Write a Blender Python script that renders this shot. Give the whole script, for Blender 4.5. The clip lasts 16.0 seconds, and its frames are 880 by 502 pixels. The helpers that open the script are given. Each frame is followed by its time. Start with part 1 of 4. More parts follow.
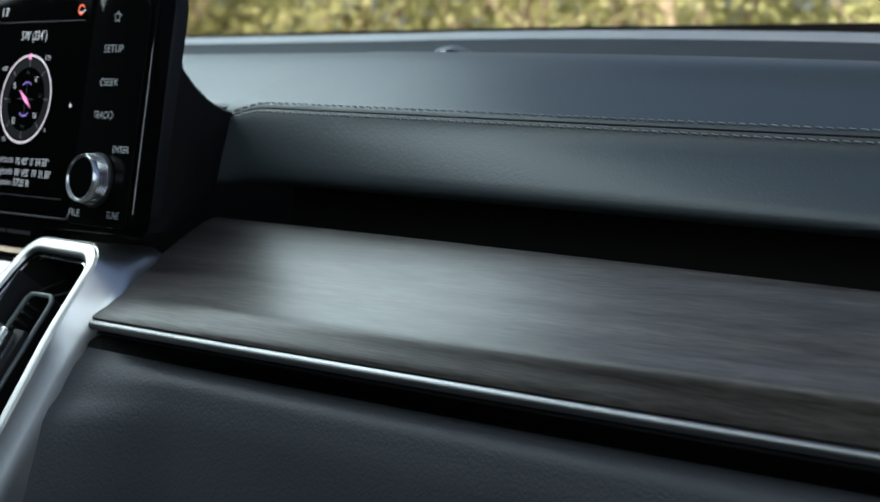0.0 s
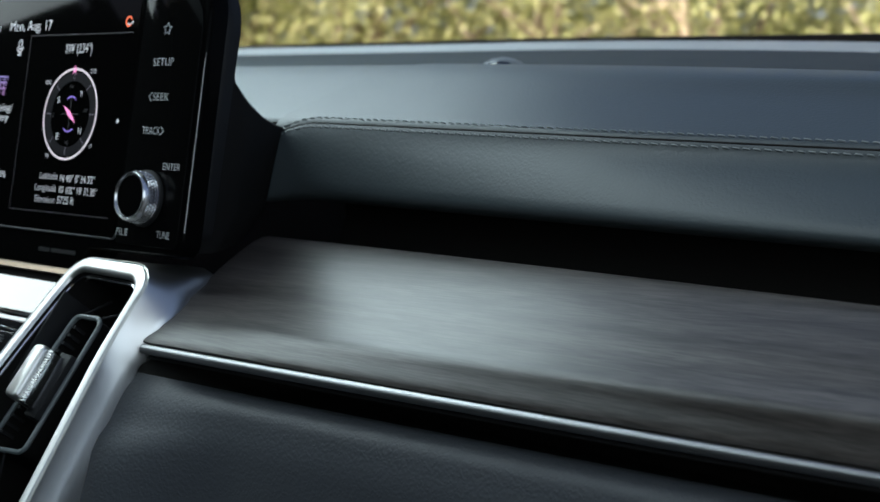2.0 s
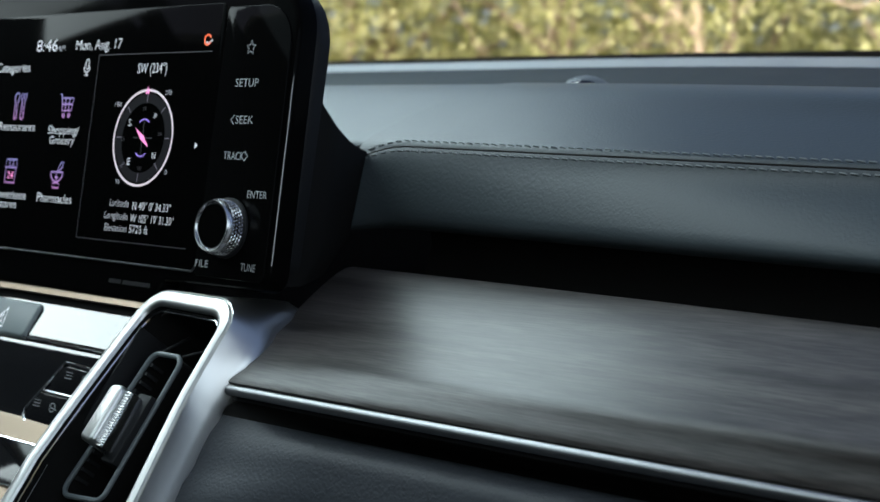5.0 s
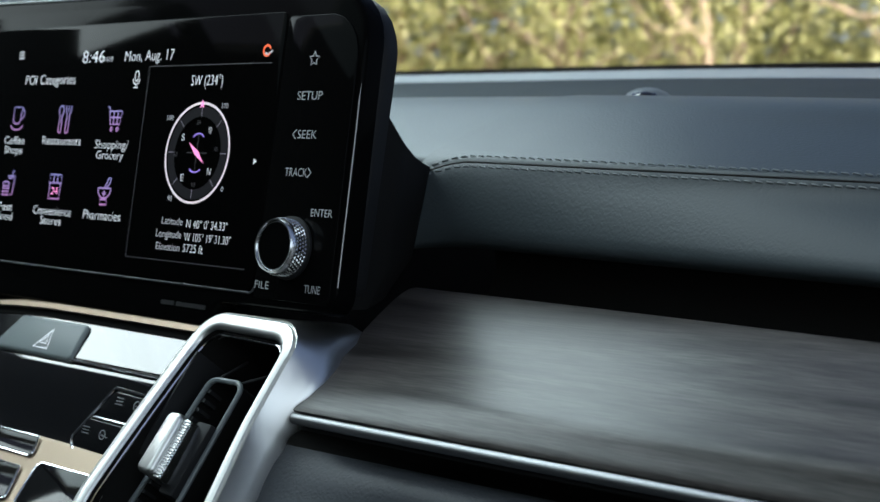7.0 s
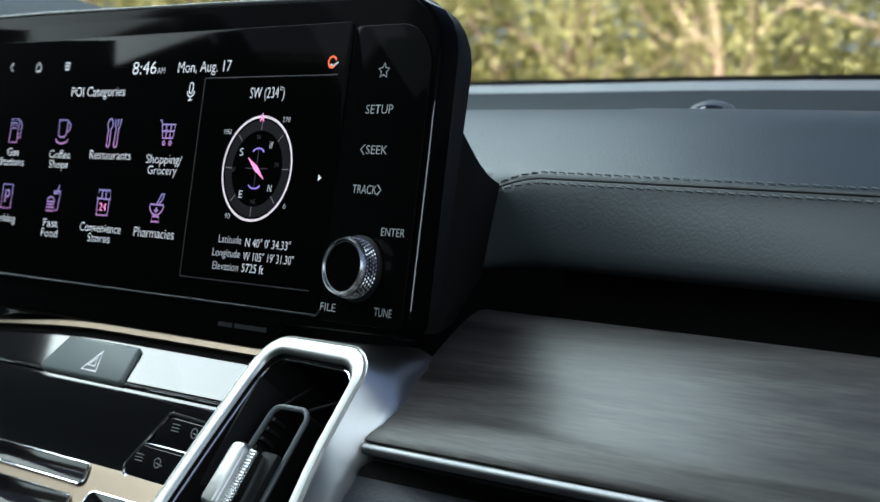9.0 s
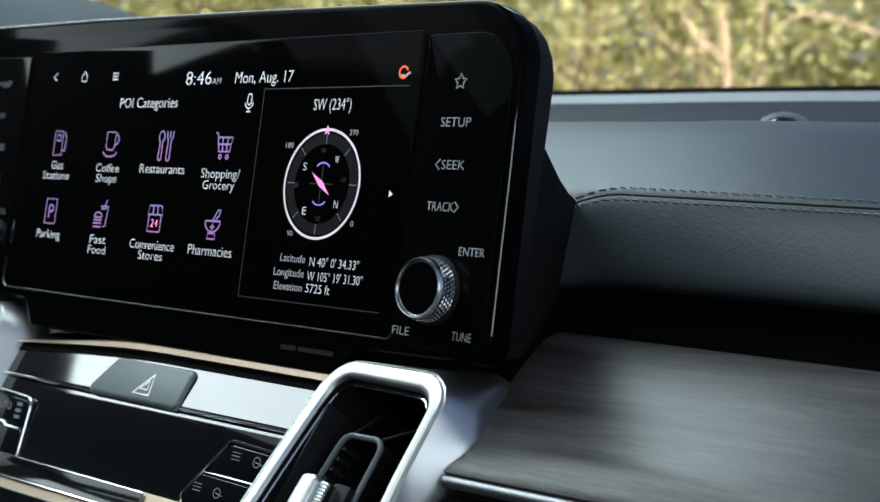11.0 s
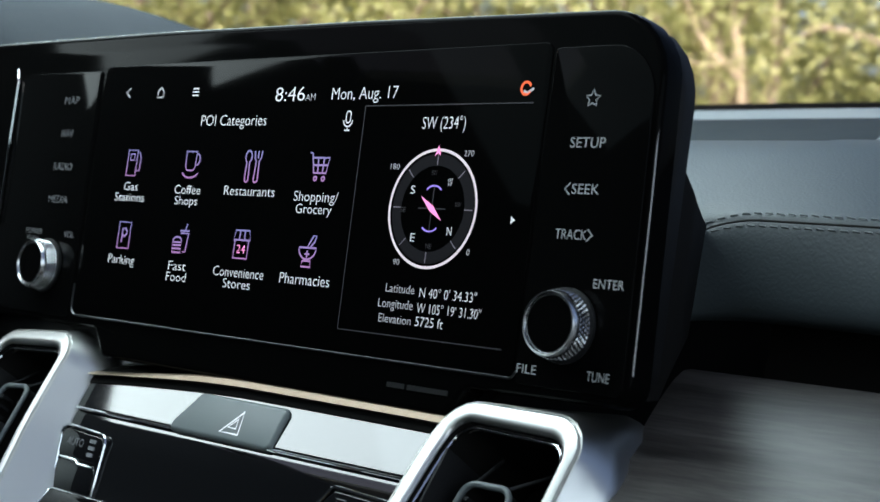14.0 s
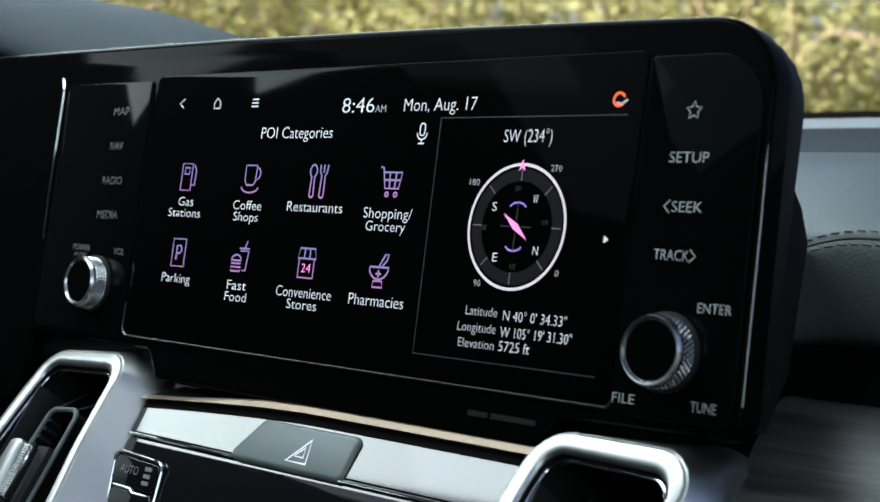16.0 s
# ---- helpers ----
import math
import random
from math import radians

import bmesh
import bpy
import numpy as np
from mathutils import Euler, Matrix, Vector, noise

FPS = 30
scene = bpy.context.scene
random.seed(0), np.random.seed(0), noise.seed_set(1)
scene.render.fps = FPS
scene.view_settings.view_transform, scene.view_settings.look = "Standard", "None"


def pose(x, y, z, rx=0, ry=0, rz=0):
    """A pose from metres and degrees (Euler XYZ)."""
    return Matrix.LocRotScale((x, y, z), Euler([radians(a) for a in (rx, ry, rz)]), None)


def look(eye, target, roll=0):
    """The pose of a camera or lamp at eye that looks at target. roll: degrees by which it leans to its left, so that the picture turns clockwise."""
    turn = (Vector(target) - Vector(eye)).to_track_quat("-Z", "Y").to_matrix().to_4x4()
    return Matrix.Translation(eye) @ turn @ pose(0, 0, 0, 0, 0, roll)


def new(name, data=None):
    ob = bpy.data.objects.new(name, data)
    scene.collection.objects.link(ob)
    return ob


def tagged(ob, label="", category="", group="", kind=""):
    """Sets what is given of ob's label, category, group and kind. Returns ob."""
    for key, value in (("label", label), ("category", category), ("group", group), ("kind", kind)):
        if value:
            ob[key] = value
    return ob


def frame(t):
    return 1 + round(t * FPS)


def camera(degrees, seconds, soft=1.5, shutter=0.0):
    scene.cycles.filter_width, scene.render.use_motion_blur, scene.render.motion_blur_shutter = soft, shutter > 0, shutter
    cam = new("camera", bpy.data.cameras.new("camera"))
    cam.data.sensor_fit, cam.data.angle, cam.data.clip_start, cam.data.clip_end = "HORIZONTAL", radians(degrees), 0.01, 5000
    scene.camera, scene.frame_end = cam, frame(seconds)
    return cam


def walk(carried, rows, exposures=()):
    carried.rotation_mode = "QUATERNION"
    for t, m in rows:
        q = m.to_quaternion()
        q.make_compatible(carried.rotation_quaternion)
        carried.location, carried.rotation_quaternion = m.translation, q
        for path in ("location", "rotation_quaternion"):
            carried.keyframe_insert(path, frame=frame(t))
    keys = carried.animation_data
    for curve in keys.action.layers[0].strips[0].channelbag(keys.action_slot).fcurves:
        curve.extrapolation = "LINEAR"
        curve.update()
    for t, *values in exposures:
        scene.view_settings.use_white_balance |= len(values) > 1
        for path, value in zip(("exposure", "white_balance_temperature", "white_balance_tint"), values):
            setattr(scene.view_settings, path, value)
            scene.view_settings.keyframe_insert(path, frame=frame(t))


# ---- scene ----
cam = camera(32.54, 16.0, soft=1.5)
cam.data.dof.use_dof = True
cam.data.dof.focus_distance = 0.55
cam.data.dof.aperture_fstop = 18
PATH = [
    (0, (0.7040, -0.3962, 1.1054), (0.0356, 0.3381, 0.9876), 0.12),
    (0.5, (0.6955, -0.3954, 1.1059), (0.0258, 0.3380, 0.9894), 0.10),
    (1, (0.6869, -0.3943, 1.1065), (0.0159, 0.3382, 0.9914), 0.08),
    (1.5, (0.6786, -0.3935, 1.1070), (0.0063, 0.3380, 0.9935), 0.05),
    (2, (0.6704, -0.3924, 1.1074), (-0.0032, 0.3381, 0.9953), 0.01),
    (2.5, (0.6616, -0.3914, 1.1081), (-0.0131, 0.3383, 0.9974), -0.03),
    (3, (0.6525, -0.3906, 1.1085), (-0.0230, 0.3385, 0.9994), -0.07),
    (3.5, (0.6433, -0.3898, 1.1089), (-0.0330, 0.3389, 1.0015), -0.11),
    (4, (0.6341, -0.3893, 1.1095), (-0.0427, 0.3391, 1.0035), -0.13),
    (6.5, (0.5867, -0.3854, 1.1113), (-0.0932, 0.3413, 1.0134), -0.15),
    (7, (0.5773, -0.3848, 1.1118), (-0.1033, 0.3414, 1.0153), -0.14),
    (7.5, (0.5680, -0.3844, 1.1123), (-0.1131, 0.3415, 1.0173), -0.11),
    (8, (0.5587, -0.3841, 1.1127), (-0.1230, 0.3415, 1.0193), -0.08),
    (8.5, (0.5495, -0.3838, 1.1131), (-0.1327, 0.3415, 1.0212), -0.07),
    (9, (0.5402, -0.3834, 1.1136), (-0.1425, 0.3417, 1.0232), -0.07),
    (11.5, (0.4919, -0.3799, 1.1153), (-0.1935, 0.3436, 1.0324), -0.01),
    (12, (0.4822, -0.3794, 1.1156), (-0.2036, 0.3439, 1.0343), -0.00),
    (12.5, (0.4728, -0.3790, 1.1159), (-0.2135, 0.3439, 1.0362), 0.01),
    (13, (0.4631, -0.3783, 1.1164), (-0.2237, 0.3443, 1.0380), 0.01),
    (13.5, (0.4533, -0.3776, 1.1167), (-0.2341, 0.3446, 1.0398), 0.02),
    (14, (0.4436, -0.3770, 1.1172), (-0.2443, 0.3449, 1.0417), 0.02),
    (14.5, (0.4341, -0.3764, 1.1177), (-0.2545, 0.3450, 1.0435), 0.01),
    (15, (0.4246, -0.3756, 1.1185), (-0.2648, 0.3451, 1.0450), -0.01),
    (15.5, (0.4152, -0.3749, 1.1194), (-0.2752, 0.3449, 1.0466), -0.04),
    (16, (0.4055, -0.3735, 1.1199), (-0.2861, 0.3452, 1.0482), -0.09),
]
walk(cam, [(t, look(eye, target, roll)) for t, eye, target, roll in PATH])

# ---- world, sun, exposure ----
world = bpy.data.worlds.new("sky")
scene.world = world
world.use_nodes = True
wn = world.node_tree.nodes
wl = world.node_tree.links
sky = wn.new("ShaderNodeTexSky")
sky.sky_type = "NISHITA"
sky.sun_disc = False
sky.air_density, sky.dust_density, sky.ozone_density = 0.5, 3.5, 0.2
sky.sun_elevation = radians(25)
sky.sun_rotation = radians(187)
wl.new(sky.outputs["Color"], wn["Background"].inputs["Color"])
wn["Background"].inputs["Strength"].default_value = 0.13
sun = new("sun", bpy.data.lights.new("sun", "SUN"))
sun.data.energy = 5.0
sun.data.angle = radians(0.6)
sun.data.color = (1.0, 0.93, 0.82)
sun.matrix_world = look((-0.9, -7.0, 3.3), (0, 0, 0))
scene.view_settings.exposure = 1.02


def cabin_light(name, eye, target, width, height, power, color, roll=0):
    """An area lamp for sky light in an opening, also used as fill."""
    lamp = new(name, bpy.data.lights.new(name, "AREA"))
    lamp.data.shape = "RECTANGLE"
    lamp.data.size, lamp.data.size_y = width, height
    lamp.data.energy = power
    lamp.data.color = color
    lamp.matrix_world = look(eye, target, roll)
    return lamp


cabin_light("windscreen_light", (-0.35, 0.016, 1.485), (-0.35, -0.179, 1.15), 0.76, 0.70, 4.8, (0.75, 0.94, 0.97))
cabin_light("passenger_window_light", (0.80, -0.34, 1.24), (0.0, -0.08, 1.02), 0.75, 0.42, 0.6, (0.80, 0.97, 1.0))
# Added fill just under the roof, to brighten the wood lip and glove box.
cabin_light("ceiling_fill_light", (-0.08, -0.66, 1.552), (-0.08, -0.64, 0.5), 1.0, 0.70, 1.1, (0.70, 0.92, 1.0))
# Added slim panel inside the door, slanted only for the switch strip's reflection.
cabin_light("driver_window_light", (-0.65, -0.383, 1.570), (0.35, -0.383, 1.570), 0.54, 0.08, 0.70, (0.82, 0.97, 1.0), 56.5)


# ---- materials ----
def material(name, color, rough=0.5, metal=0.0, grain=0.0, grain_size=0.002, tint=0.12, bump=0.0, spec=0.5, coat=0.0,
             stretch=(1, 1, 1), wear_size=0.05, emit=0.0):
    """A surface with variation at two scales: fine grain (bump) and broad tint and gloss changes."""
    m = bpy.data.materials.new(name)
    m.use_nodes = True
    n, l = m.node_tree.nodes, m.node_tree.links
    b = n["Principled BSDF"]
    b.inputs["Base Color"].default_value = (*color, 1)
    b.inputs["Roughness"].default_value = rough
    b.inputs["Metallic"].default_value = metal
    b.inputs["Specular IOR Level"].default_value = spec
    b.inputs["Coat Weight"].default_value = coat
    b.inputs["Coat Roughness"].default_value = 0.04
    co = n.new("ShaderNodeTexCoord")
    mp = n.new("ShaderNodeMapping")
    mp.inputs["Scale"].default_value = stretch
    l.new(co.outputs["Object"], mp.inputs["Vector"])
    broad = n.new("ShaderNodeTexNoise")
    broad.inputs["Scale"].default_value = 1 / wear_size
    broad.inputs["Detail"].default_value = 5
    l.new(mp.outputs["Vector"], broad.inputs["Vector"])
    mix = n.new("ShaderNodeMix")
    mix.data_type = "RGBA"
    mix.inputs["A"].default_value = (*[c * (1 - tint) for c in color], 1)
    mix.inputs["B"].default_value = (*[min(1, c * (1 + tint)) for c in color], 1)
    l.new(broad.outputs["Fac"], mix.inputs["Factor"])
    l.new(mix.outputs["Result"], b.inputs["Base Color"])
    ramp = n.new("ShaderNodeMapRange")
    ramp.inputs["To Min"].default_value = max(0.02, rough * 0.85)
    ramp.inputs["To Max"].default_value = min(1, rough * 1.15)
    l.new(broad.outputs["Fac"], ramp.inputs["Value"])
    l.new(ramp.outputs["Result"], b.inputs["Roughness"])
    if bump:
        fine = n.new("ShaderNodeTexNoise")
        fine.inputs["Scale"].default_value = 1 / grain_size
        fine.inputs["Detail"].default_value = 3
        l.new(mp.outputs["Vector"], fine.inputs["Vector"])
        bp = n.new("ShaderNodeBump")
        bp.inputs["Strength"].default_value = bump
        bp.inputs["Distance"].default_value = grain_size * 0.5
        l.new(fine.outputs["Fac"], bp.inputs["Height"])
        l.new(bp.outputs["Normal"], b.inputs["Normal"])
    if emit:
        b.inputs["Emission Color"].default_value = (*color, 1)
        b.inputs["Emission Strength"].default_value = emit
    return m


def leather_material(name, color, rough, cell=0.0013, depth=0.35):
    """Grained artificial leather: pebbles (cells) over soft broad variation."""
    m = material(name, color, rough, tint=0.10, wear_size=0.09, spec=0.38)
    n, l = m.node_tree.nodes, m.node_tree.links
    co = n.new("ShaderNodeTexCoord")
    warp = n.new("ShaderNodeTexNoise")
    warp.inputs["Scale"].default_value = 0.35 / cell
    l.new(co.outputs["Object"], warp.inputs["Vector"])
    add = n.new("ShaderNodeMix")
    add.data_type = "RGBA"
    add.blend_type = "LINEAR_LIGHT"
    add.inputs["Factor"].default_value = 0.0011
    l.new(co.outputs["Object"], add.inputs["A"])
    l.new(warp.outputs["Color"], add.inputs["B"])
    vor = n.new("ShaderNodeTexVoronoi")
    vor.feature = "SMOOTH_F1"
    vor.inputs["Scale"].default_value = 1 / cell
    l.new(add.outputs["Result"], vor.inputs["Vector"])
    bp = n.new("ShaderNodeBump")
    bp.invert = True
    bp.inputs["Strength"].default_value = depth
    bp.inputs["Distance"].default_value = cell * 0.35
    l.new(vor.outputs["Distance"], bp.inputs["Height"])
    l.new(bp.outputs["Normal"], n["Principled BSDF"].inputs["Normal"])
    return m


def wood_material():
    """Dark grey-brown open-pored oak, the grain running along x."""
    m = bpy.data.materials.new("grey_oak")
    m.use_nodes = True
    n, l = m.node_tree.nodes, m.node_tree.links
    b = n["Principled BSDF"]
    co = n.new("ShaderNodeTexCoord")
    mp = n.new("ShaderNodeMapping")
    mp.inputs["Scale"].default_value = (2.6, 42, 42)
    l.new(co.outputs["Object"], mp.inputs["Vector"])
    bend = n.new("ShaderNodeTexNoise")
    bend.inputs["Scale"].default_value = 7
    bend.inputs["Detail"].default_value = 3
    l.new(co.outputs["Object"], bend.inputs["Vector"])
    warp = n.new("ShaderNodeMix")
    warp.data_type = "RGBA"
    warp.blend_type = "ADD"
    warp.inputs["Factor"].default_value = 0.9
    l.new(mp.outputs["Vector"], warp.inputs["A"])
    l.new(bend.outputs["Color"], warp.inputs["B"])
    streak = n.new("ShaderNodeTexNoise")
    streak.inputs["Scale"].default_value = 2.6
    streak.inputs["Detail"].default_value = 8
    streak.inputs["Roughness"].default_value = 0.62
    l.new(warp.outputs["Result"], streak.inputs["Vector"])
    mp2 = n.new("ShaderNodeMapping")
    mp2.inputs["Scale"].default_value = (24, 420, 420)
    l.new(co.outputs["Object"], mp2.inputs["Vector"])
    pore = n.new("ShaderNodeTexNoise")
    pore.inputs["Scale"].default_value = 3.0
    pore.inputs["Detail"].default_value = 4
    l.new(mp2.outputs["Vector"], pore.inputs["Vector"])
    ramp = n.new("ShaderNodeValToRGB")
    ramp.color_ramp.elements[0].position = 0.36
    ramp.color_ramp.elements[0].color = (0.044, 0.039, 0.036, 1)
    ramp.color_ramp.elements[1].position = 0.66
    ramp.color_ramp.elements[1].color = (0.108, 0.097, 0.090, 1)
    l.new(streak.outputs["Fac"], ramp.inputs["Fac"])
    dark = n.new("ShaderNodeMapRange")
    dark.inputs["From Min"].default_value = 0.38
    dark.inputs["From Max"].default_value = 0.6
    dark.inputs["To Min"].default_value = 0.66
    dark.inputs["To Max"].default_value = 1.12
    l.new(pore.outputs["Fac"], dark.inputs["Value"])
    mul = n.new("ShaderNodeMix")
    mul.data_type = "RGBA"
    mul.blend_type = "MULTIPLY"
    mul.inputs["Factor"].default_value = 1
    l.new(ramp.outputs["Color"], mul.inputs["A"])
    l.new(dark.outputs["Result"], mul.inputs["B"])
    l.new(mul.outputs["Result"], b.inputs["Base Color"])
    b.inputs["Roughness"].default_value = 0.37
    b.inputs["Specular IOR Level"].default_value = 0.42
    bp = n.new("ShaderNodeBump")
    bp.inputs["Strength"].default_value = 0.16
    bp.inputs["Distance"].default_value = 0.0004
    l.new(pore.outputs["Fac"], bp.inputs["Height"])
    l.new(bp.outputs["Normal"], b.inputs["Normal"])
    return m


LEATHER = leather_material("dash_leather", (0.043, 0.055, 0.061), 0.47, 0.0011, 0.26)
PADDING = leather_material("lower_panel_leather", (0.046, 0.050, 0.058), 0.48, 0.0012, 0.36)
DARK = material("dark_plastic", (0.010, 0.010, 0.011), 0.65, spec=0.3, bump=0.3, grain_size=0.0006)
SHELL = material("shell_plastic", (0.006, 0.006, 0.0065), 0.55, spec=0.2, bump=0.2, grain_size=0.0005)
GLOSS = material("piano_black", (0.005, 0.005, 0.006), 0.05, tint=0.05, coat=0.3, spec=0.5)
BEZEL = material("bezel_gloss", (0.0025, 0.0025, 0.0025), 0.06, tint=0.05, spec=0.014)
SHELF_KEY = material("shelf_key_gloss", (0.004, 0.004, 0.0045), 0.07, tint=0.05, spec=0.16)
KEY_GLOSS = material("key_gloss", (0.0028, 0.0028, 0.0028), 0.05, tint=0.05, spec=0.035)
# matt black parts; in the recess and gaps it also stands for shade
VOID = material("matt_black_and_shade", (0.010, 0.0095, 0.009), 0.85, tint=0.05, spec=0.08)
GLASS = material("display_glass", (0.0018, 0.0018, 0.0018), 0.05, tint=0.05, spec=0.025)
STRIP = material("strip_metal", (0.33, 0.33, 0.34), 0.40, metal=1.0, tint=0.03, bump=0.05, grain_size=0.0005)
KNURL = material("knob_metal", (0.78, 0.78, 0.79), 0.24, metal=1.0, tint=0.03)
SILVER = material("satin_silver", (0.66, 0.655, 0.64), 0.36, metal=1.0, tint=0.03, bump=0.05, grain_size=0.0005)
CHROME = material("chrome", (0.75, 0.76, 0.78), 0.12, metal=1.0, tint=0.03)
BUTTON = material("grey_button", (0.11, 0.125, 0.13), 0.42, tint=0.05, bump=0.1, grain_size=0.0005)
CAP = material("switch_cap", (0.15, 0.175, 0.18), 0.38, spec=0.6, tint=0.05, bump=0.1, grain_size=0.0005)
EDGE = material("edge_and_highlight_metal", (0.17, 0.17, 0.175), 0.3, metal=1.0, tint=0.05)
# pale base colour stands in for sky glare on the windscreen ledge
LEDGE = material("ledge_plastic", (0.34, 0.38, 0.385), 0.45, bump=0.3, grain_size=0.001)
PANEL = material("defroster_plastic", (0.032, 0.040, 0.042), 0.7, spec=0.3, bump=0.3, grain_size=0.001)
WOOD = wood_material()
# leather darkened to hold the shade of the hood's turned-away side
HOOD = leather_material("hood_leather_shaded", (0.012, 0.016, 0.021), 0.75, 0.0012, 0.25)
HOOD.node_tree.nodes["Principled BSDF"].inputs["Specular IOR Level"].default_value = 0.08
THREAD = material("grey_thread", (0.20, 0.22, 0.225), 0.8, bump=0.4, grain_size=0.0004)
WHITE_INK = material("white_print", (0.48, 0.49, 0.50), 0.6, tint=0.02, emit=0.012)
GREY_INK = material("grey_print", (0.22, 0.22, 0.23), 0.6, tint=0.02)
CABIN = material("cabin_trim", (0.028, 0.028, 0.030), 0.8, bump=0.2, grain_size=0.002)
# champagne of the shelf; on the upper trim it stands in for a reflection
CHAMPAGNE = material("champagne_metal_and_reflection", (0.33, 0.255, 0.19), 0.42, metal=1.0, tint=0.03)
HEADLINER = material("headliner_cloth", (0.60, 0.52, 0.42), 0.95, tint=0.06, bump=0.3, grain_size=0.002)
LIT = {}
for key, col, power in (("white", (0.80, 0.81, 0.85), 0.185), ("grey", (0.42, 0.43, 0.47), 0.30), ("violet", (0.30, 0.20, 0.72), 0.40),
                        ("pink", (0.95, 0.28, 0.60), 0.45), ("orange", (0.90, 0.13, 0.04), 0.36), ("dim", (0.025, 0.025, 0.03), 0.3),
                        ("ring", (0.62, 0.55, 0.60), 0.38), ("mark", (0.13, 0.12, 0.15), 0.4)):
    LIT[key] = material("lit_" + key, col, 0.4, tint=0.02, emit=power)


# ---- mesh helpers ----
def part(name, bm, mat, parent=None, label="", smooth=True, sharp=38):
    """Links a bmesh as one mesh object, under a thing or a part."""
    me = bpy.data.meshes.new(name)
    bmesh.ops.remove_doubles(bm, verts=bm.verts, dist=1e-6)
    bmesh.ops.recalc_face_normals(bm, faces=bm.faces)
    bm.to_mesh(me)
    bm.free()
    me.materials.append(mat)
    if smooth:
        me.polygons.foreach_set("use_smooth", [len(p.vertices) < 6 for p in me.polygons])
        me.set_sharp_from_angle(angle=radians(sharp))
    ob = new(name, me)
    if parent:
        ob.parent = parent
    if label:
        ob["label"] = label
    return ob


def empty(name, m=None, parent=None):
    ob = new(name)
    ob.empty_display_size = 0.02
    if m is not None:
        ob.matrix_basis = m
    if parent:
        ob.parent = parent
    return ob


def loft(rings, closed=False, caps=True, bm=None):
    """Skin through rings of points; closed: each ring is a loop."""
    bm = bm or bmesh.new()
    vs = [[bm.verts.new(p) for p in ring] for ring in rings]
    for a, b in zip(vs, vs[1:]):
        n = len(a)
        for i in range(n if closed else n - 1):
            j = (i + 1) % n
            bm.faces.new((a[i], a[j], b[j], b[i]))
    if closed and caps:
        bm.faces.new(vs[0][::-1])
        bm.faces.new(vs[-1])
    return bm


def rounded(corners, radii, steps=6):
    """A 2D polygon with rounded corners."""
    out = []
    n = len(corners)
    for i, c in enumerate(corners):
        c = Vector(c)
        a, b = Vector(corners[i - 1]), Vector(corners[(i + 1) % n])
        r = radii[i] if hasattr(radii, "__len__") else radii
        if r <= 0:
            out.append(c)
            continue
        u, w = (a - c).normalized(), (b - c).normalized()
        half = u.angle(w) / 2
        back = min(r / math.tan(half), 0.48 * min((a - c).length, (b - c).length))
        r = back * math.tan(half)
        p, q = c + u * back, c + w * back
        mid = c + (u + w).normalized() * (r / math.sin(half))
        for k in range(steps + 1):
            s = k / steps
            d = (p - mid).lerp(q - mid, s).normalized() * r
            out.append(mid + d)
    return out


def plate(outline, y0, y1, edge=0.0, steps=3):
    """A plate in the xz plane from y0 (back) to y1 (front, smaller y) with a rounded front edge."""
    rings = [[(p[0], y0, p[1]) for p in outline]]

    def inset(d):
        res = []
        n = len(outline)
        for i in range(n):
            a, c, b = Vector(outline[i - 1]), Vector(outline[i]), Vector(outline[(i + 1) % n])
            t = ((c - a).normalized() + (b - c).normalized()).normalized()
            nrm = Vector((-t.y, t.x))
            if SIGN(outline) < 0:
                nrm = -nrm
            res.append(c + nrm * d)
        return res

    if edge <= 0:
        rings.append([(p[0], y1, p[1]) for p in outline])
    else:
        for k in range(steps + 1):
            a = math.pi / 2 * k / steps
            o = inset(edge * (1 - math.cos(a)))
            rings.append([(p[0], y1 + edge * (1 - math.sin(a)), p[1]) for p in o])
    return loft(rings, closed=True)


def SIGN(poly):
    s = 0
    for i in range(len(poly)):
        a, b = poly[i - 1], poly[i]
        s += a[0] * b[1] - b[0] * a[1]
    return 1 if s > 0 else -1


def box(x0, x1, y0, y1, z0, z1, bevel=0.0, seg=2):
    bm = bmesh.new()
    bmesh.ops.create_cube(bm, size=1)
    for v in bm.verts:
        v.co = Vector(((x0 + x1) / 2 + v.co.x * (x1 - x0), (y0 + y1) / 2 + v.co.y * (y1 - y0), (z0 + z1) / 2 + v.co.z * (z1 - z0)))
    if bevel:
        bmesh.ops.bevel(bm, geom=bm.edges[:], offset=bevel, segments=seg, affect="EDGES", profile=0.5)
    return bm


def revolve(profile, steps=48):
    """A solid turned round the y axis; profile: (radius, y)."""
    rings = [[(r * math.cos(2 * math.pi * k / steps), y, r * math.sin(2 * math.pi * k / steps)) for k in range(steps)] for r, y in profile]
    return loft(rings, closed=True)


def tube(points, radius, sides=8, closed=False):
    """A round bar along points."""
    pts = [Vector(p) for p in points]
    n = len(pts)
    rings = []
    up = None
    for i, p in enumerate(pts):
        a = pts[i - 1] if (i or closed) else p
        b = pts[(i + 1) % n] if (i < n - 1 or closed) else p
        t = (b - a).normalized()
        if up is None:
            up = t.orthogonal().normalized()
        up = (up - t * up.dot(t)).normalized()
        side = t.cross(up)
        rad = radius[i] if hasattr(radius, "__len__") else radius
        rings.append([p + (up * math.cos(2 * math.pi * k / sides) + side * math.sin(2 * math.pi * k / sides)) * rad for k in range(sides)])
    if closed:
        rings.append(rings[0])
        return loft(rings, closed=True, caps=False)
    return loft(rings, closed=True)


